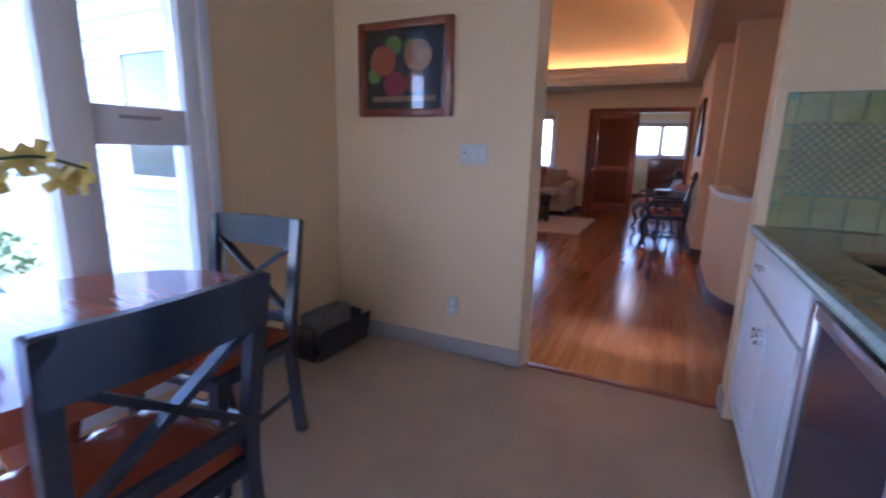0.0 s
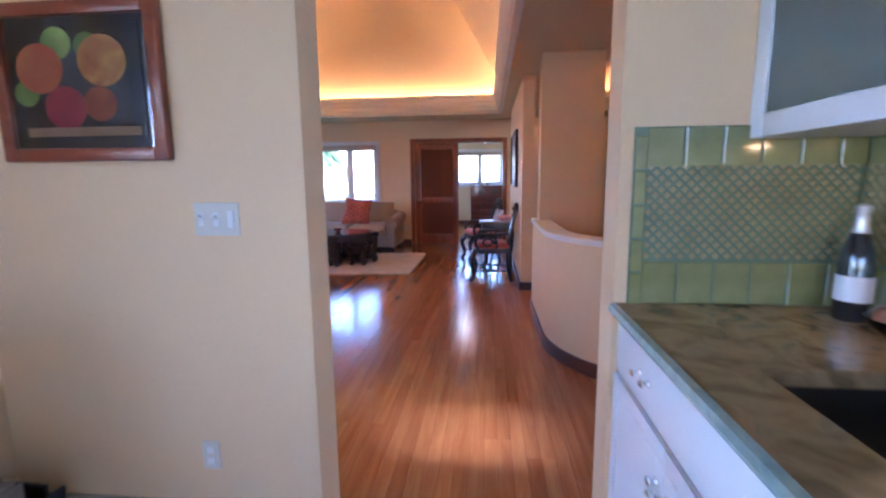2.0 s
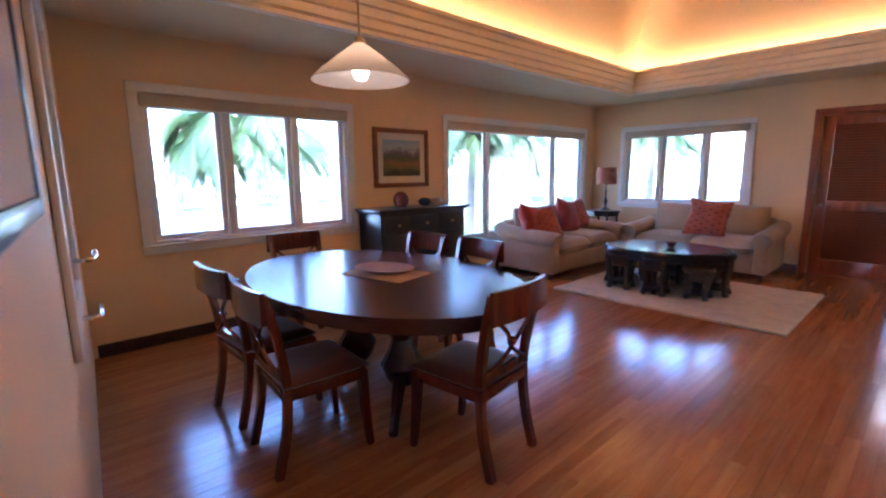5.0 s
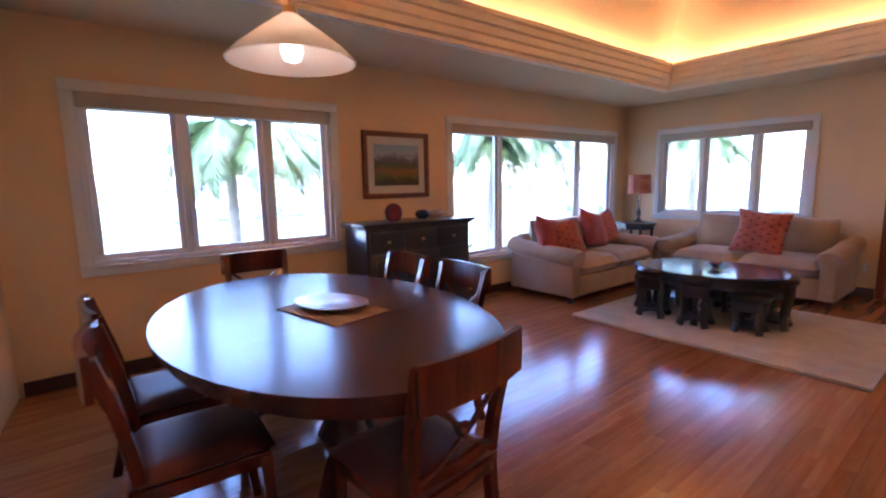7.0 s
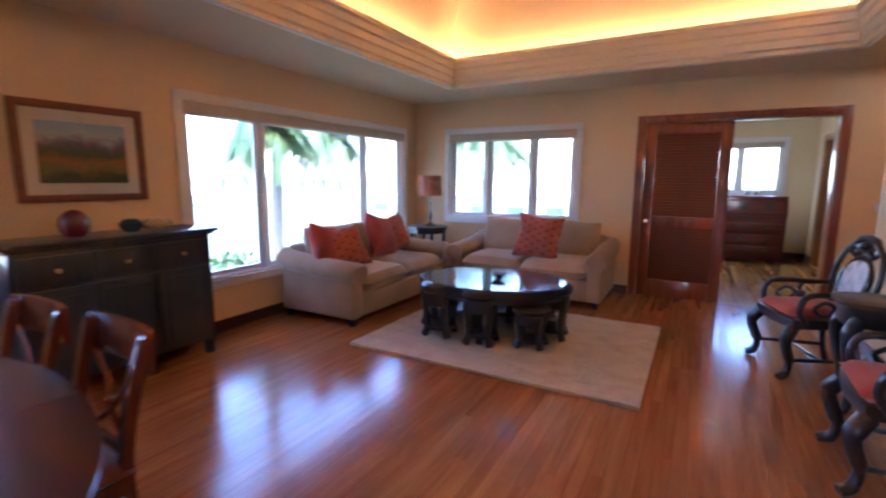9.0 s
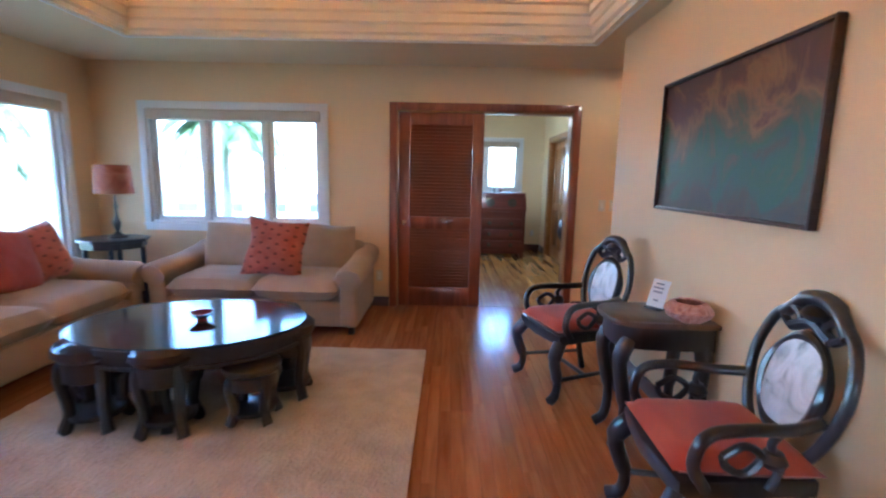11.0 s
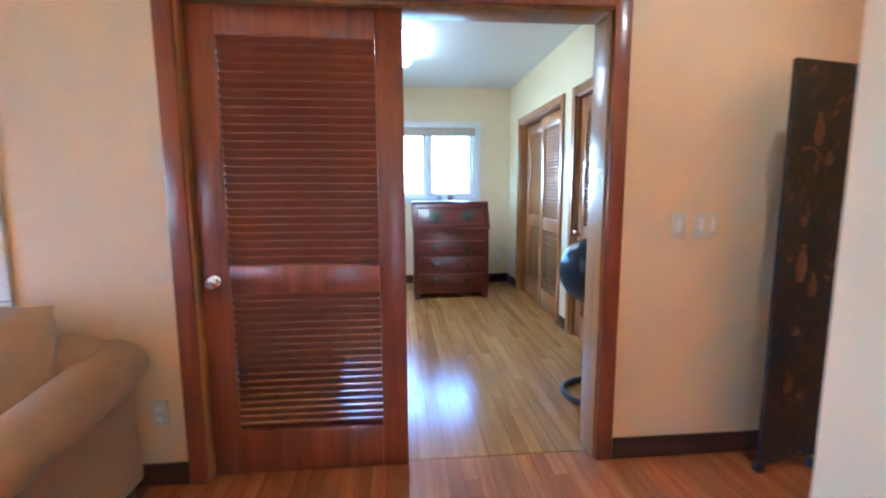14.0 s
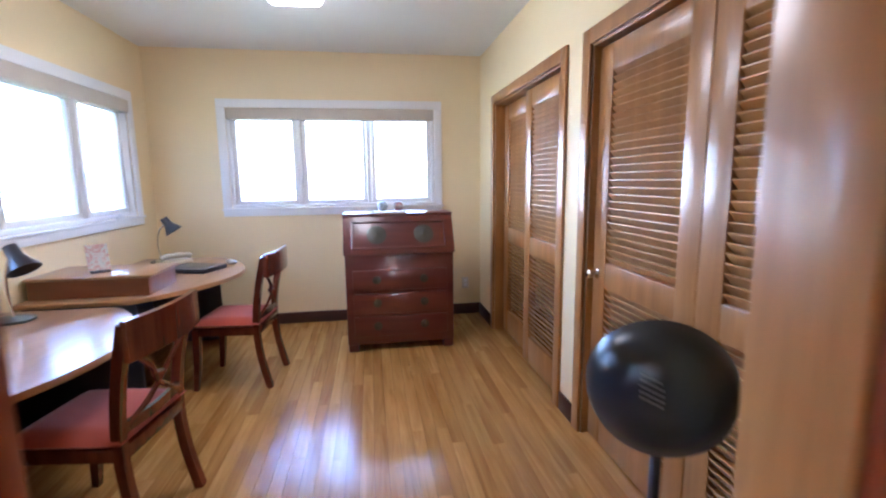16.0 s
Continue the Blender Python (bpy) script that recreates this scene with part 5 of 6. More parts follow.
# breakfast table and two cross-back chairs
kt = thing("breakfast_table", pose(-1.30, 1.02, 0), "round reddish wood breakfast table", "table")
M_KTAB = wood("red_table_wood", (.26, .05, .02), (.42, .11, .045), .15, "x", 9, coat=.4)
bm = bmesh.new()
prism(bm, ellipse(.46, .62), .722, .75, .008)
part("top", bm, M_KTAB, kt, True)
bm = bmesh.new()
prism(bm, ellipse(.40, .56), .65, .7215)
lathe(bm, [(.28, 0), (.28, .03), (.08, .08), (.06, .3), (.10, .5), (.07, .6), (.2, .65)], 24)
part("base", bm, M_KTAB, kt, True)


def cross_chair(name, m, label, group):
    """A chair that faces -y with a crossed back at +y."""
    ch = thing(name, m, label, "chair", group)
    for s in (-1, 1):
        bm = bmesh.new()
        sweep(bm, smooth_path([(s * .20, .235, 0), (s * .20, .20, .25), (s * .20, .19, .46), (s * .205, .22, .70), (s * .21, .255, .93)]), 1, 4, (.02, .017))
        part("back_leg", bm, M_BLUEBLK, ch, True)
        bm = bmesh.new()
        sweep(bm, [(s * .20, -.20, 0), (s * .20, -.19, .44)], [.017, .021], 4, (1, 1))
        part("front_leg", bm, M_BLUEBLK, ch, True)
    bm = bmesh.new()
    rail = [(x, .252 + .02 * (1 - (x / .22) ** 2), .872) for x in [-.22 + .044 * i for i in range(11)]]
    sweep(bm, rail, 1, 4, (.012, .062))
    part("top_rail", bm, M_BLUEBLK, ch, True)
    bm = bmesh.new()
    for s in (-1, 1):
        sweep(bm, [(s * .19, .25, .83), (0, .228, .69), (-s * .19, .20, .55)], 1, 4, (.016, .009))
    sweep(bm, [(-.2, .2, .53), (.2, .2, .53)], 1, 4, (.01, .02))
    part("back_cross", bm, M_BLUEBLK, ch, True)
    bm = bmesh.new()
    add_box(bm, -.215, .215, -.21, .205, .40, .45, .01)
    for s in (-1, 1):
        sweep(bm, [(s * .20, -.19, .18), (s * .20, .21, .20)], .012, 6)
    sweep(bm, [(-.2, 0, .19), (.2, 0, .19)], .012, 6)
    part("seat_frame", bm, M_BLUEBLK, ch, True)
    bm = bmesh.new()
    cushion(bm, .43, .41, .06, pose(0, 0, .468), power=7, n=10)
    part("seat", bm, M_KTAB, ch, True)
    return ch


k0 = cross_chair("breakfast_chair", pose(-1.36, 1.61, 0, 0, 0, 6), "dark painted cross-back chair with a red wood seat", "chairs at the breakfast table")
copy_thing(k0, pose(-.94, 1.03, 0, 0, 0, -91))

bk = thing("magazine_rack", pose(-1.66, 2.60, 0, 0, 0, 88), "black wooden magazine rack with papers in it", "rack")
bm = bmesh.new()
for s in (-1, 1):
    add_box(bm, -.22, .22, s * .10 - .008, s * .10 + .008, .03, .22, .003, 1, pose(0, s * .03, 0, -s * 10))
for s in (-1, 1):
    add_box(bm, s * .21 - .008, s * .21 + .008, -.10, .10, .0, .20, .003)
add_box(bm, -.20, .20, -.09, .09, .02, .035)
part("body", bm, M_BLACK, bk, True)
bm = bmesh.new()
for i in range(4):
    add_box(bm, -.17, .17, -.05 + i * .03, -.045 + i * .03, .036, .24 + .008 * (i % 2), 0, 1)
part("papers", bm, paint("paper_grey", (.30, .28, .26), .7, .2, 30), bk)
op = thing("orchid", pose(-1.34, .92, .751), "yellow orchid in a dark red pot on the table", "plant")
bm = bmesh.new()
lathe(bm, [(0, 0), (.045, 0), (.06, .10), (.065, .12), (.058, .12), (.05, .1), (0, .1)], 20)
part("pot", bm, M_REDPOT, op, True)
M_LEAF = paint("leaf_green", (.05, .10, .03), .4, .3, 20)
bm = bmesh.new()
sweep(bm, smooth_path([(0, 0, .1), (.02, .02, .28), (.05, .06, .40), (.10, .16, .43), (.12, .26, .40)]), .004, 6)
for a in (20, 140, 250):
    sweep(bm, smooth_path([(0, 0, .11), (.07 * math.cos(radians(a)), .07 * math.sin(radians(a)), .16), (.15 * math.cos(radians(a)), .15 * math.sin(radians(a)), .12)]), [.012] * 4 + [.02] * 4 + [.016, .012, .008, .005, .003], 6, (1, .2))
part("stem", bm, M_LEAF, op, True)
bm = bmesh.new()
random.seed(4)
for i in range(6):
    c = Vector((.05 + .012 * i, .06 + .038 * i, .41 + random.uniform(-.05, .03)))
    for k in range(5):
        a = 2 * math.pi * k / 5
        cushion(bm, .045, .03, .006, Matrix.Translation(c) @ pose(0, 0, 0, random.uniform(50, 90), 0, random.uniform(0, 90)) @ pose(.022 * math.cos(a), .022 * math.sin(a), 0, 0, 0, math.degrees(a)), n=4)
part("blossom", bm, paint("yellow_petal", (.62, .46, .10), .6, .2, 30), op, True)

# pictures and coat hooks on the dining side
ang = math.degrees(math.atan2(2.982 - 3.345, -.478 + 4.64))


def on_dining(x):
    return 2.982 + (-.478 - x) / (4.64 - .478) * (3.345 - 2.982)


picture("dark_framed_print", pose(-.98, on_dining(-.98) + .003, 1.66, 0, 0, 180 + ang), .62, .72, M_BLUEBLK, M_LINEN, "large pale print in a dark blue frame", .035, depth=.025)
gd = thing("door_dining", pose(-2.9, on_dining(-2.9) + .003, 0, 0, 0, ang), "white glazed door with chrome levers in the dining wall", "door", kind="structure")
boxes("frame", [(0, .10, .0, .022, .8, 2.05), (.80, .90, 0, .022, .8, 2.05), (.1005, .7995, 0, .022, 1.95, 2.05), (.1005, .7995, 0, .022, .8, .92)], M_TRIM, .004, gd)
box("pane", .10, .80, .002, .008, .92, 1.95, paint("pale_glass", (.55, .60, .62), .1, coat=.6), 0, gd)
for z in (1.06, .84):
    bm = bmesh.new()
    sweep(bm, smooth_path([(.5, .02, z), (.5, .07, z), (.44, .085, z + .004), (.40, .085, z + .016)]), .009, 8)
    part("lever", bm, M_CHROME, gd, True)

# ---- study ----
bu = thing("bureau", pose(.06, 13.80, 0), "Asian style reddish slant-front bureau with round brass plates", "desk")
M_BUR = wood("bureau_red", (.085, .015, .012), (.16, .035, .022), .3, "x", 10, coat=.3)
box("body", -.435, .435, .03, .48, .06, .80, M_BUR, .006, bu)
for x0 in (-.43, .35):
    for y0 in (.03, .40):
        box("foot", x0, x0 + .08, y0, y0 + .08, 0, .0595, M_BUR, .006, bu)
bm = bmesh.new()
t = bmesh.new()
prof = [(0.0, .801), (.48, .801), (.48, 1.10), (.16, 1.10)]
a = [t.verts.new((-.445, y, z)) for y, z in prof]
b = [t.verts.new((.445, y, z)) for y, z in prof]
t.faces.new(a)
t.faces.new(b[::-1])
for i in range(4):
    t.faces.new((a[i], a[(i + 1) % 4], b[(i + 1) % 4], b[i]))
bmesh.ops.bevel(t, geom=t.edges[:], offset=.006, segments=2, affect="EDGES", profile=.5)
merge(bm, t)
part("slant_front", bm, M_BUR, bu, True)
sl = pose(0, .08, .95, math.degrees(math.atan2(.30, .16)) - 90, 0, 0)
bm = bmesh.new()
for q in ((-.38, .38, -.012, .0, .105, .12), (-.38, .38, -.012, 0, -.12, -.105), (-.38, -.365, -.012, 0, -.105, .105), (.365, .38, -.012, 0, -.105, .105)):
    add_box(bm, *q, .002, 1, sl)
part("moulding", bm, M_BUR, bu)
for x in (-.18, .20):
    bm = bmesh.new()
    lathe(bm, [(0, 0), (.075, 0), (.08, .004), (.06, .008), (.03, .006), (.01, .014), (0, .015)], 28)
    bmesh.ops.transform(bm, matrix=sl @ pose(x, -.002, 0, 90), verts=bm.verts[:])
    part("round_plate", bm, M_BRASS_D, bu, True)
for z in (.13, .32, .51):
    box("drawer", -.38, .38, .012, .0295, z, z + .165, M_BUR, .005, bu)
    for x in (-.19, .19):
        bm = bmesh.new()
        lathe(bm, [(0, 0), (.034, 0), (.034, .004), (.012, .008), (0, .02)], 20)
        bmesh.ops.transform(bm, matrix=pose(x, .0115, z + .085, 90), verts=bm.verts[:])
        part("drawer_pull", bm, M_BRASS_D, bu, True)
box("top", -.45, .45, .15, .49, 1.1005, 1.118, M_BUR, .005, bu)
tr = thing("ornament_tray", pose(.0, 14.02, 1.1185), "white tray with two small painted round ornaments", "ornament")
box("tray", -.13, .13, -.05, .05, 0, .012, M_TRIM, .003, tr)
for x, c in ((-.06, (.10, .13, .13)), (.07, (.30, .07, .07))):
    bm = bmesh.new()
    lathe(bm, [(0, .0), (.025, .004), (.044, .03), (.044, .05), (.025, .078), (0, .084)], 20, (x, 0, .0125))
    part("ornament", bm, blotches("ornament_paint", [c, (.60, .58, .54), c, (.05, .05, .05)], 30, .3), tr, True)

M_DESK = wood("desk_laminate", (.36, .17, .065), (.50, .27, .12), .28, "y", 8, coat=.3)
M_DESKE = wood("desk_front", (.22, .07, .03), (.33, .12, .05), .35, "x", 8)


def desk(m, label, w, bow=.40):
    """A desk against -x; its front bows out to +x; y runs along the wall."""
    d = thing("desk", m, label, "desk", "desks along the study wall")
    bm = bmesh.new()
    n = 24
    out = [(0, w / 2), (0, -w / 2)] + [(.58 + bow * math.cos(math.pi * (i / n - .5)) ** .8 if 0 < i < n else .58, -w / 2 + w * i / n) for i in range(n + 1)]
    prism(bm, out, .712, .74, .006)
    part("top", bm, M_DESK, d, True)
    boxes("panel", [(.03, .60, -w / 2 + .02, -w / 2 + .045, 0, .7115), (.03, .60, w / 2 - .045, w / 2 - .02, 0, .7115), (.03, .05, -w / 2 + .05, w / 2 - .05, .1, .7115)], M_BLACK, .003, d)
    return d


desk(pose(-2.085, 13.66, 0), "oak desk with a bowed front along the wall", 1.5)
desk(pose(-2.085, 12.10, 0), "oak desk with a bowed front near the door", 1.36, .33)
hb = thing("desk_hutch", pose(-1.755, 13.07, .7405), "low wooden paper box standing on the desk", "box")
box("body", -.315, .315, -.06, .32, 0, .105, M_DESKE, .004, hb)
box("top", -.32, .335, -.075, .33, .1055, .125, M_DESK, .006, hb)
sc1 = dining_chair("desk_chair", pose(-1.10, 13.50, 0, 0, 0, 84), M_CHERRY, M_SEATRED, "cherry desk chair with a red seat at the desk", "desk chairs")
copy_thing(sc1, pose(-1.25, 12.12, 0, 0, 0, 82))
lt = thing("laptop", pose(-1.46, 13.78, .7405, 0, 0, -18), "closed black laptop on the desk", "laptop")
box("base", -.17, .17, -.13, .13, .002, .018, M_BLACK, .004, lt)
box("lid", -.17, .17, -.13, .13, .0185, .032, M_BLACK, .004, lt)
bm = bmesh.new()
cushion(bm, .065, .11, .035, pose(0, 0, .0178), n=8)
o = part("computer_mouse", bm, M_STEEL, smooth=True)
o.matrix_world = pose(-1.27, 14.0, .7405, 0, 0, 30)
tagged(o, "grey computer mouse beside the laptop", "mouse")
bm = bmesh.new()
add_box(bm, -.11, .11, -.09, .09, 0, .045, .015, 3)
sweep(bm, smooth_path([(-.11, -.04, .06), (-.07, -.04, .075), (.07, -.04, .075), (.11, -.04, .06)]), .022, 10)
o = part("telephone", bm, paint("ivory_plastic", (.55, .48, .36), .4, .04), smooth=True)
o.matrix_world = pose(-1.72, 14.08, .7405, 0, 0, 40)
tagged(o, "ivory desk telephone with its handset on", "telephone")


def desk_lamp(m):
    d = thing("desk_lamp", m, "black gooseneck desk lamp on the desk", "lamp", "desk lamps")
    bm = bmesh.new()
    lathe(bm, [(0, 0), (.085, 0), (.085, .012), (.05, .022), (0, .024)], 24)
    part("base", bm, M_BLACK, d, True)
    bm = bmesh.new()
    sweep(bm, smooth_path([(0, 0, .02), (-.02, 0, .14), (.0, 0, .26), (.06, 0, .32)]), .007, 8)
    part("neck", bm, M_CHROME, d, True)
    bm = bmesh.new()
    lathe(bm, [(0, .06), (.028, .06), (.032, .0), (.07, -.07), (.066, -.07), (.028, .0), (0, .05)], 24)
    bmesh.ops.transform(bm, matrix=pose(.07, 0, .31, 0, -32), verts=bm.verts[:])
    part("shade", bm, M_BLACK, d, True)
    return d


d0 = desk_lamp(pose(-1.86, 14.2, .7405, 0, 0, 10))
copy_thing(d0, pose(-1.86, 12.60, .7405, 0, 0, -20))
cd = thing("desk_card", pose(-1.76, 13.15, .866, 0, 0, 35), "colourful picture card on a black easel", "card")
bm = bmesh.new()
add_box(bm, -.055, .055, -.003, .003, .01, .17, 0, 1, pose(0, 0, 0, -20))
part("card", bm, blotches("card_print", [(.30, .42, .40), (.60, .62, .60), (.50, .25, .22), (.65, .66, .66)], 22, .4), cd)
box("easel", -.05, .05, -.04, .05, 0, .012, M_BLACK, .003, cd)

# fan by the closet
fn = thing("floor_fan", pose(.675, 11.36, 0), "black round pedestal floor fan with a ribbed cage", "fan")
bm = bmesh.new()
sweep(bm, [(.20 * math.cos(2 * math.pi * k / 32), -.12 + .20 * math.sin(2 * math.pi * k / 32), .018) for k in range(33)], .018, 8, cap=False)
sweep(bm, smooth_path([(0, -.32, .018), (0, -.14, .03), (0, -.03, .06), (0, 0, .18), (0, 0, .66)]), .016, 10)
part("stand", bm, M_BLACK, fn, True)
hm = pose(0, 0, .752, 82, 0, 150) @ Matrix.Scale(1.0, 4)
bm = bmesh.new()
lathe(bm, [(0, -.11), (.06, -.11), (.12, -.095), (.19, -.05), (.21, .0), (.215, .04), (.205, .045), (.20, .0), (.18, -.045), (.11, -.085), (0, -.10)], 36)
bmesh.ops.transform(bm, matrix=hm, verts=bm.verts[:])
part("housing", bm, paint("fan_plastic", (.012, .016, .022), .3, .1), fn, True)
bm = bmesh.new()
for i in range(36):
    a = 2 * math.pi * i / 36
    sweep(bm, [(.035 * math.cos(a), .035 * math.sin(a), .075), (.15 * math.cos(a + .15), .15 * math.sin(a + .15), .07), (.21 * math.cos(a + .2), .21 * math.sin(a + .2), .04)], .0022, 4)
lathe(bm, [(0, .08), (.035, .078), (.038, .07), (0, .068)], 20)
bmesh.ops.transform(bm, matrix=hm, verts=bm.verts[:])
part("grille", bm, M_BLACK, fn)
bm = bmesh.new()
for i in range(3):
    a = 120 * i
    cushion(bm, .13, .09, .012, hm @ pose(0, 0, 0, 0, 0, a) @ pose(.10, 0, 0, 25), n=6)
part("blade", bm, M_BLUEBLK, fn, True)
bm = bmesh.new()
for i in range(5):
    add_box(bm, -.035, .035, -.003, .003, -.002, .002, 0, 1, hm @ pose(.03, .035 + .016 * i, (-.117, -.115, -.112, -.107, -.101)[i], 16, 0, 24))
part("vent", bm, paint("vent_grey", (.16, .15, .15), .35, .1), fn)

sl2 = thing("ceiling_lamp", pose(-.57, 12.92, 2.56), "square white glowing flush ceiling lamp", "lamp")
bm = bmesh.new()
add_box(bm, -.17, .17, -.42, .42, -.11, -.02, .05, 4)
part("cover", bm, M_STLAMP, sl2, True)
box("pan", -.15, .15, -.40, .40, -.0195, -.0005, M_TRIM, 0, sl2)

# ---- outside ----
M_LAWN = blotches("lawn", [(.10, .13, .06), (.17, .20, .10), (.26, .26, .17)], .6, .9)
M_WHITE_EXT = paint("white_siding", (.74, .76, .78), .5, .04)
setting(box("ground", -1500, 1500, -1500, 1500, -1.0, -.6, M_LAWN))
dk = setting(box("deck", -4.2, -1.94, -2.6, 2.88, -.25, -.14, paint("deck_boards", (.42, .41, .39), .6, .1)))
M_ROOF = paint("pale_roof", (.72, .72, .72), .7, .1, 3)
M_DARKWIN = paint("far_window", (.16, .18, .2), .3)


def house(name, m, w, d, h, label):
    o = thing(name, m, label, "house", kind="structure")
    box("wall", -w / 2, w / 2, -d / 2, d / 2, 0, h, M_WHITE_EXT, 0, o)
    bm = bmesh.new()
    e = .6
    a = [bm.verts.new(p) for p in ((-w / 2 - e, -d / 2 - e, h), (w / 2 + e, -d / 2 - e, h), (w / 2 + e, d / 2 + e, h), (-w / 2 - e, d / 2 + e, h))]
    r = [bm.verts.new((-w / 2 + d / 2, 0, h + 1.3)), bm.verts.new((w / 2 - d / 2, 0, h + 1.3))]
    bm.faces.new(a[::-1])
    bm.faces.new((a[0], a[1], r[1], r[0]))
    bm.faces.new((a[2], a[3], r[0], r[1]))
    bm.faces.new((a[1], a[2], r[1]))
    bm.faces.new((a[3], a[0], r[0]))
    part("roof", bm, M_ROOF, o)
    k = 0
    for x in [-w / 2 + 1.2 + 2.2 * i for i in range(int((w - 1.5) / 2.2))]:
        for s in (-1, 1):
            box("window", x, x + 1.0, s * d / 2 - .02, s * d / 2 + .02, 1.0, 2.0, M_DARKWIN, 0, o)
            box("frame", x - .06, x + 1.06, s * d / 2 - .012, s * d / 2 + .012, .94, 2.06, M_TRIM, 0, o)
    return o


house("house", pose(-10, 34, -2.2, 0, 0, 8), 22, 8, 2.6, "white single-storey house with a pale hipped roof")
house("house", pose(-34, 16, -2.4, 0, 0, 96), 20, 8, 2.6, "white bungalow beyond the garden")
sh = thing("siding_house", pose(-1.935, 2.925, -.2), "white clapboard outer wall with a white-trimmed window", "wall", kind="structure")
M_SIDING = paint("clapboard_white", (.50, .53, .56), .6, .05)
for i in range(19):
    bm = bmesh.new()
    add_box(bm, -2.7, 0, -.024, -.004, i * .15, i * .15 + .155, .003, 1, pose(0, 0, 0))
    for v in bm.verts:
        v.co.y -= .012 * (1 - (v.co.z - i * .15) / .155)
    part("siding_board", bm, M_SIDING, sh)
boxes("window_trim", [(-2.1, -1.3, -.065, -.0385, 1.05, 1.15), (-2.1, -1.3, -.065, -.0385, 2.1, 2.2), (-2.1, -2.0, -.065, -.0385, 1.151, 2.099), (-1.4, -1.3, -.065, -.0385, 1.151, 2.099)], M_TRIM, .004, sh)
box("window_glass", -2.0, -1.4, -.045, -.0385, 1.15, 2.1, paint("dark_pane", (.03, .04, .05), .05, coat=1.0), 0, sh)

M_PALM = paint("palm_green", (.085, .14, .042), .5, .4, 3)
M_TRUNK = paint("palm_trunk", (.30, .26, .22), .8, .2, 4, 30, .5, .01)


def palm(m, h, seed, spread=1.7, fronds=26, wind=0.35):
    rnd = random.Random(seed)
    p = thing("palm_tree", m, "green coconut palm with a slim grey trunk", "tree", "palms in the garden")
    bm = bmesh.new()
    lean = rnd.uniform(-.25, .25)
    path = smooth_path([(0, 0, 0), (lean * .3, 0, h * .4), (lean, .05, h)], 8)
    sweep(bm, path, [.13 - .05 * i / (len(path) - 1) + .008 * (i % 2) for i in range(len(path))], 12)
    part("trunk", bm, M_TRUNK, p, True)
    top = Vector((lean, .05, h))
    for k in range(fronds):
        a = k * 2.4 + rnd.uniform(-.3, .3)
        up = rnd.uniform(-.5, 1.1)
        L = spread * rnd.uniform(.85, 1.15)
        d = (Vector((math.cos(a), math.sin(a), 0)) + Vector((0, wind, 0)))
        spine = smooth_path([top, top + d * L * .35 + Vector((0, 0, L * .28 * up + .12)), top + d * L * .75 + Vector((0, 0, L * .22 * up - .05)), top + d * L * (.95 + .1 * up) + Vector((0, 0, -L * .5 * (1.1 - .5 * up)))], 10)
        bm = bmesh.new()
        n = len(spine)
        sweep(bm, spine, [.022 * (1 - .85 * i / n) for i in range(n)], 5)
        side = d.cross(Vector((0, 0, 1))).normalized()
        for i in range(2, n):
            f = i / n
            t = (spine[min(i + 1, n - 1)] - spine[i - 1]).normalized()
            ll = L * .27 * math.sin(math.pi * min(1, .18 + f * .85)) + .08
            for s in (-1, 1):
                for j in range(4):
                    b0 = spine[i] + t * (j * .25 * L / n)
                    dirv = (side * s + t * .75 + Vector((0, 0, -.6 + rnd.uniform(-.3, .2)))).normalized()
                    w = t * .013
                    v = [bm.verts.new(b0 - w), bm.verts.new(b0 + w), bm.verts.new(b0 + dirv * ll * .6 + w * .9 + Vector((0, 0, -.03))), bm.verts.new(b0 + dirv * ll + Vector((0, 0, -.14 * ll))), bm.verts.new(b0 + dirv * ll * .6 - w * .9 + Vector((0, 0, -.03)))]
                    bm.faces.new(v)
        part("frond", bm, M_PALM, p)
    return p


palm(pose(-9.6, 6.0, -.6), 2.6, 3, 1.6, 62)
palm(pose(-7.5, 10.55, -.6), 2.75, 5, 1.4, 30)
palm(pose(-6.0, 16.5, -.6), 2.8, 9, 1.45, 32, .1)


def shrub(m, r, seed, mat):
    rnd = random.Random(seed)
    bm = bmesh.new()
    for i in range(420):
        u, v = rnd.uniform(0, 2 * math.pi), rnd.uniform(0, 1)
        q = r * rnd.uniform(.55, 1.0) * (1 + .25 * math.sin(3 * u + seed))
        c = Vector((q * math.cos(u) * math.sqrt(1 - v * v), q * math.sin(u) * math.sqrt(1 - v * v), r * .9 * v + .05))
        a, b = Vector((rnd.gauss(0, 1), rnd.gauss(0, 1), rnd.gauss(0, 1))).normalized(), Vector((rnd.gauss(0, 1), rnd.gauss(0, 1), rnd.gauss(0, 1))).normalized()
        s = r * .16
        bm.faces.new([bm.verts.new(c), bm.verts.new(c + a * s * .6 + b * s * .3), bm.verts.new(c + a * s * 1.3), bm.verts.new(c + a * s * .6 - b * s * .3)])
    for k in range(5):
        e = Vector((rnd.uniform(-.4, .4) * r, rnd.uniform(-.4, .4) * r, r * .7))
        sweep(bm, [(0, 0, 0), e * .5, e], [.02, .014, .006], 5)
    o = part("shrub", bm, mat)
    o.matrix_world = m
    return tagged(o, "leafy green garden shrub outside the windows", "shrub", "garden shrubs")


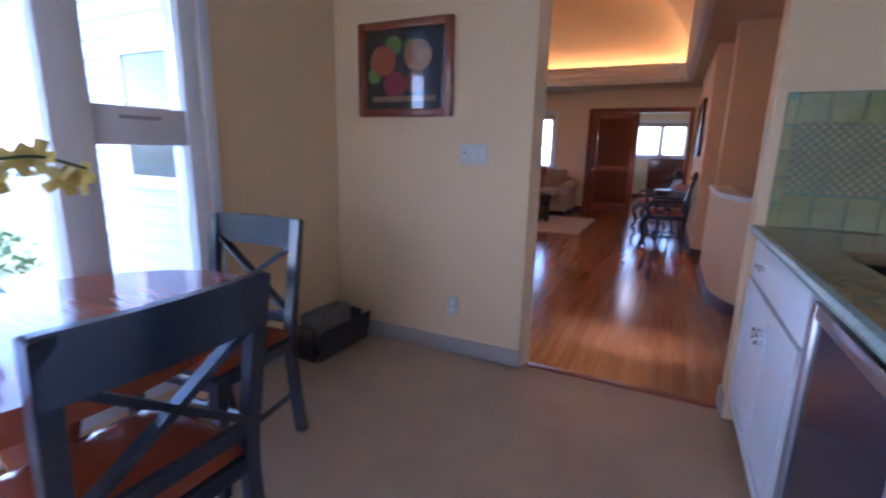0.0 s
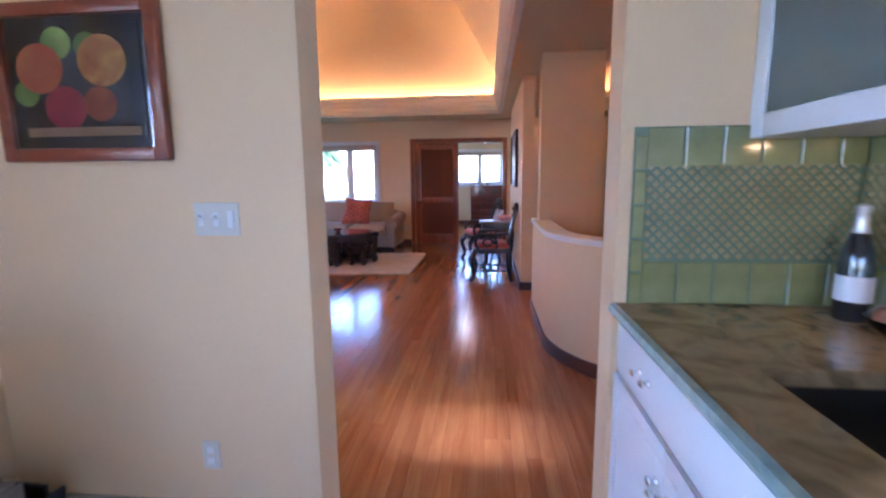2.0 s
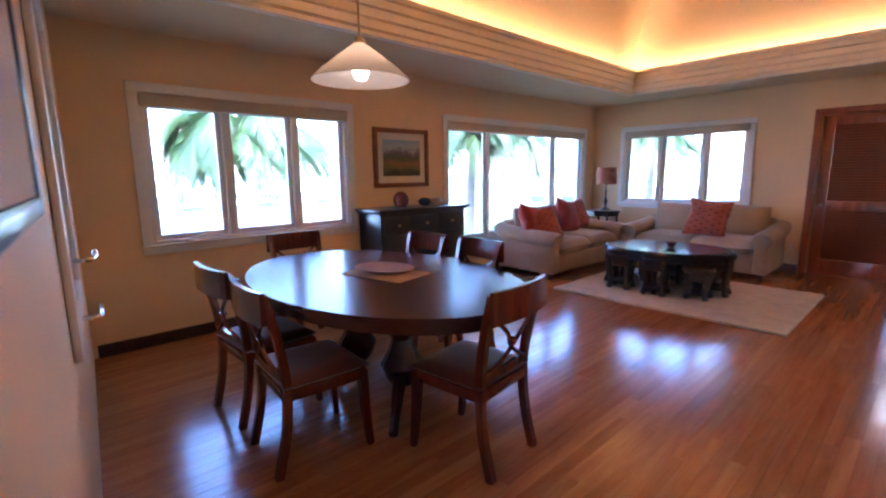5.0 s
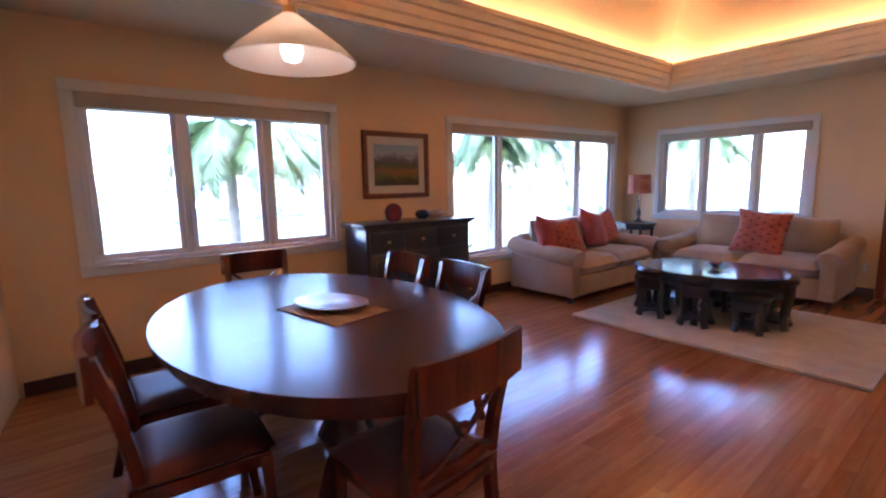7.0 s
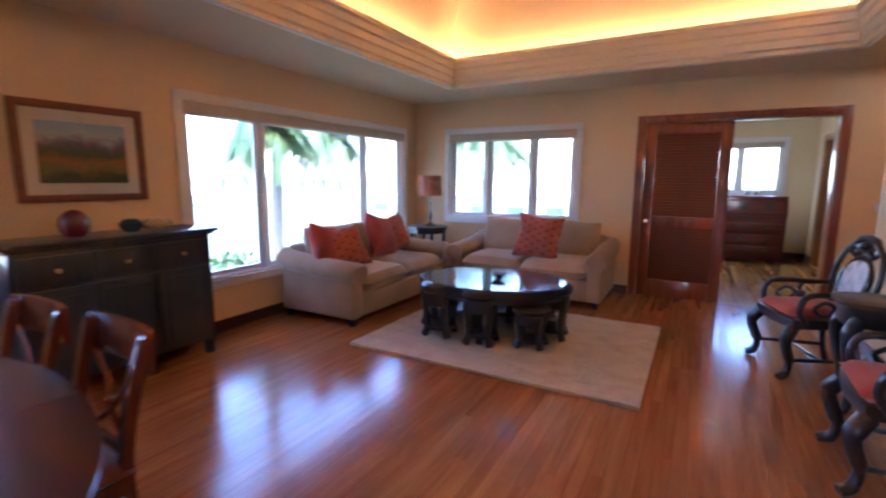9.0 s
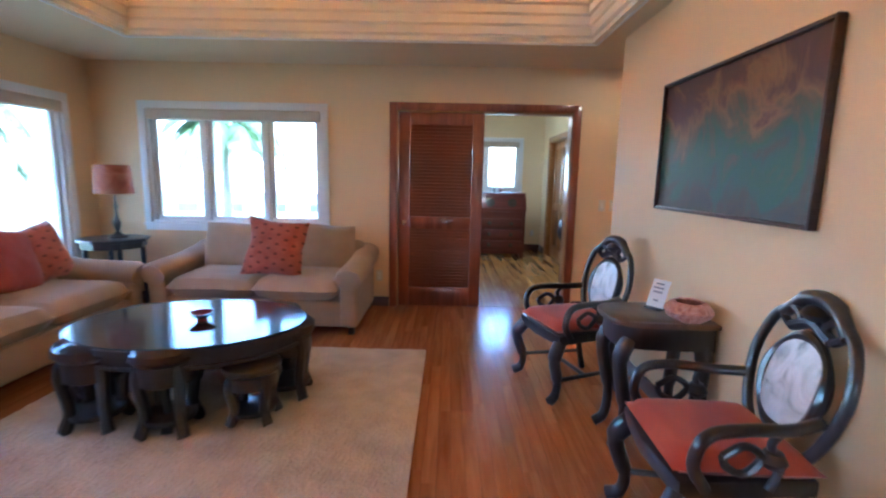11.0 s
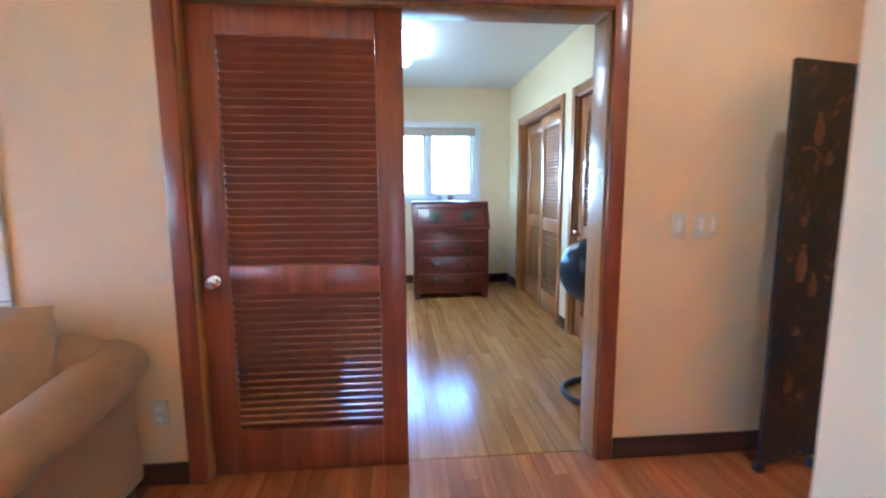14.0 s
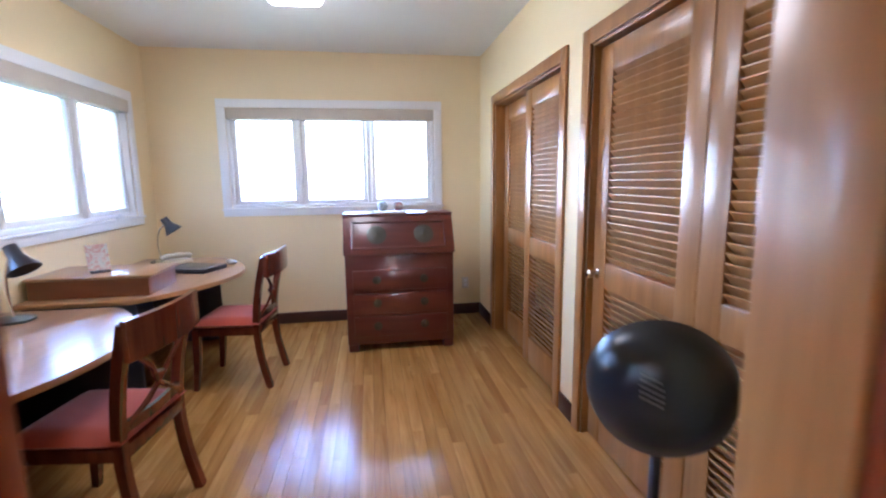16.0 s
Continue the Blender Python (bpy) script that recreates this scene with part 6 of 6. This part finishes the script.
M_SHRUB2 = paint("croton_leaf", (.22, .13, .05), .5, .5, 4)
for i, (x, y, r) in enumerate(((-7.0, 8.2, .8), (-7.5, 9.6, .7), (-6.9, 10.8, .75), (-8.0, 5.0, .7), (-4.6, 15.2, .7), (-3.4, 14.6, .6), (-5.6, 16.0, .8), (-7.2, 13.6, .8), (-8.2, 3.0, .7), (-2.6, 16.6, .8), (-5.6, 1.0, .8), (-6.4, -1.0, .8))):
    shrub(pose(x, y, -.6, 0, 0, 40 * i), r, i, M_SHRUB2 if i in (5, 9) else M_LEAF)


# ---- floor boards ----
def boards(name, floor, x0, x1, y0, y1, mat, near, seed, width=.068):
    """Strip flooring along y: those near the walk are pieces of their own, the rest is joined."""
    rnd = random.Random(seed)
    lengths = (.9, 1.3, 1.7)
    meshes = {}
    rest = bmesh.new()
    count = 0
    n = int((x1 - x0) / width)
    w = (x1 - x0) / n
    for i in range(n):
        y = y0 - rnd.choice((0, .3, .6, .85))
        while y < y1:
            L = rnd.choice(lengths)
            a, b = max(y, y0), min(y + L, y1)
            xa = x0 + i * w
            if b - a > .02:
                if near[0] < xa < near[1] and near[2] < (a + b) / 2 < near[3] and count < 300:
                    key = round(b - a, 2)
                    if key not in meshes:
                        t = bmesh.new()
                        add_box(t, .0006, w - .0006, .0006, key - .0006, -.0122, 0)
                        meshes[key] = mesh_from("plank", t, mat)
                    o = new("plank", meshes[key])
                    o.parent, o.location = floor, (xa, a, -.0006 * rnd.random())
                    count += 1
                else:
                    z = -.0006 * rnd.random()
                    add_box(rest, xa + .0006, xa + w - .0006, a + .0006, b - .0006, -.0122, z)
            y += L
    o = part(name, rest, mat, floor)
    return tagged(o, kind="stuff")


F = {o.name: o for o in scene.objects}
boards("plank_field", F["floor"], XL + .001, 4.59, 2.986, YF + .07, M_PLANK, (-1.9, .5, 2.9, 10.7), 21)
boards("plank_field", F["floor_study"], -2.1, 1.6, YF + .071, YS, M_PLANK_S, (-1.6, .95, 10.6, 14.8), 22)
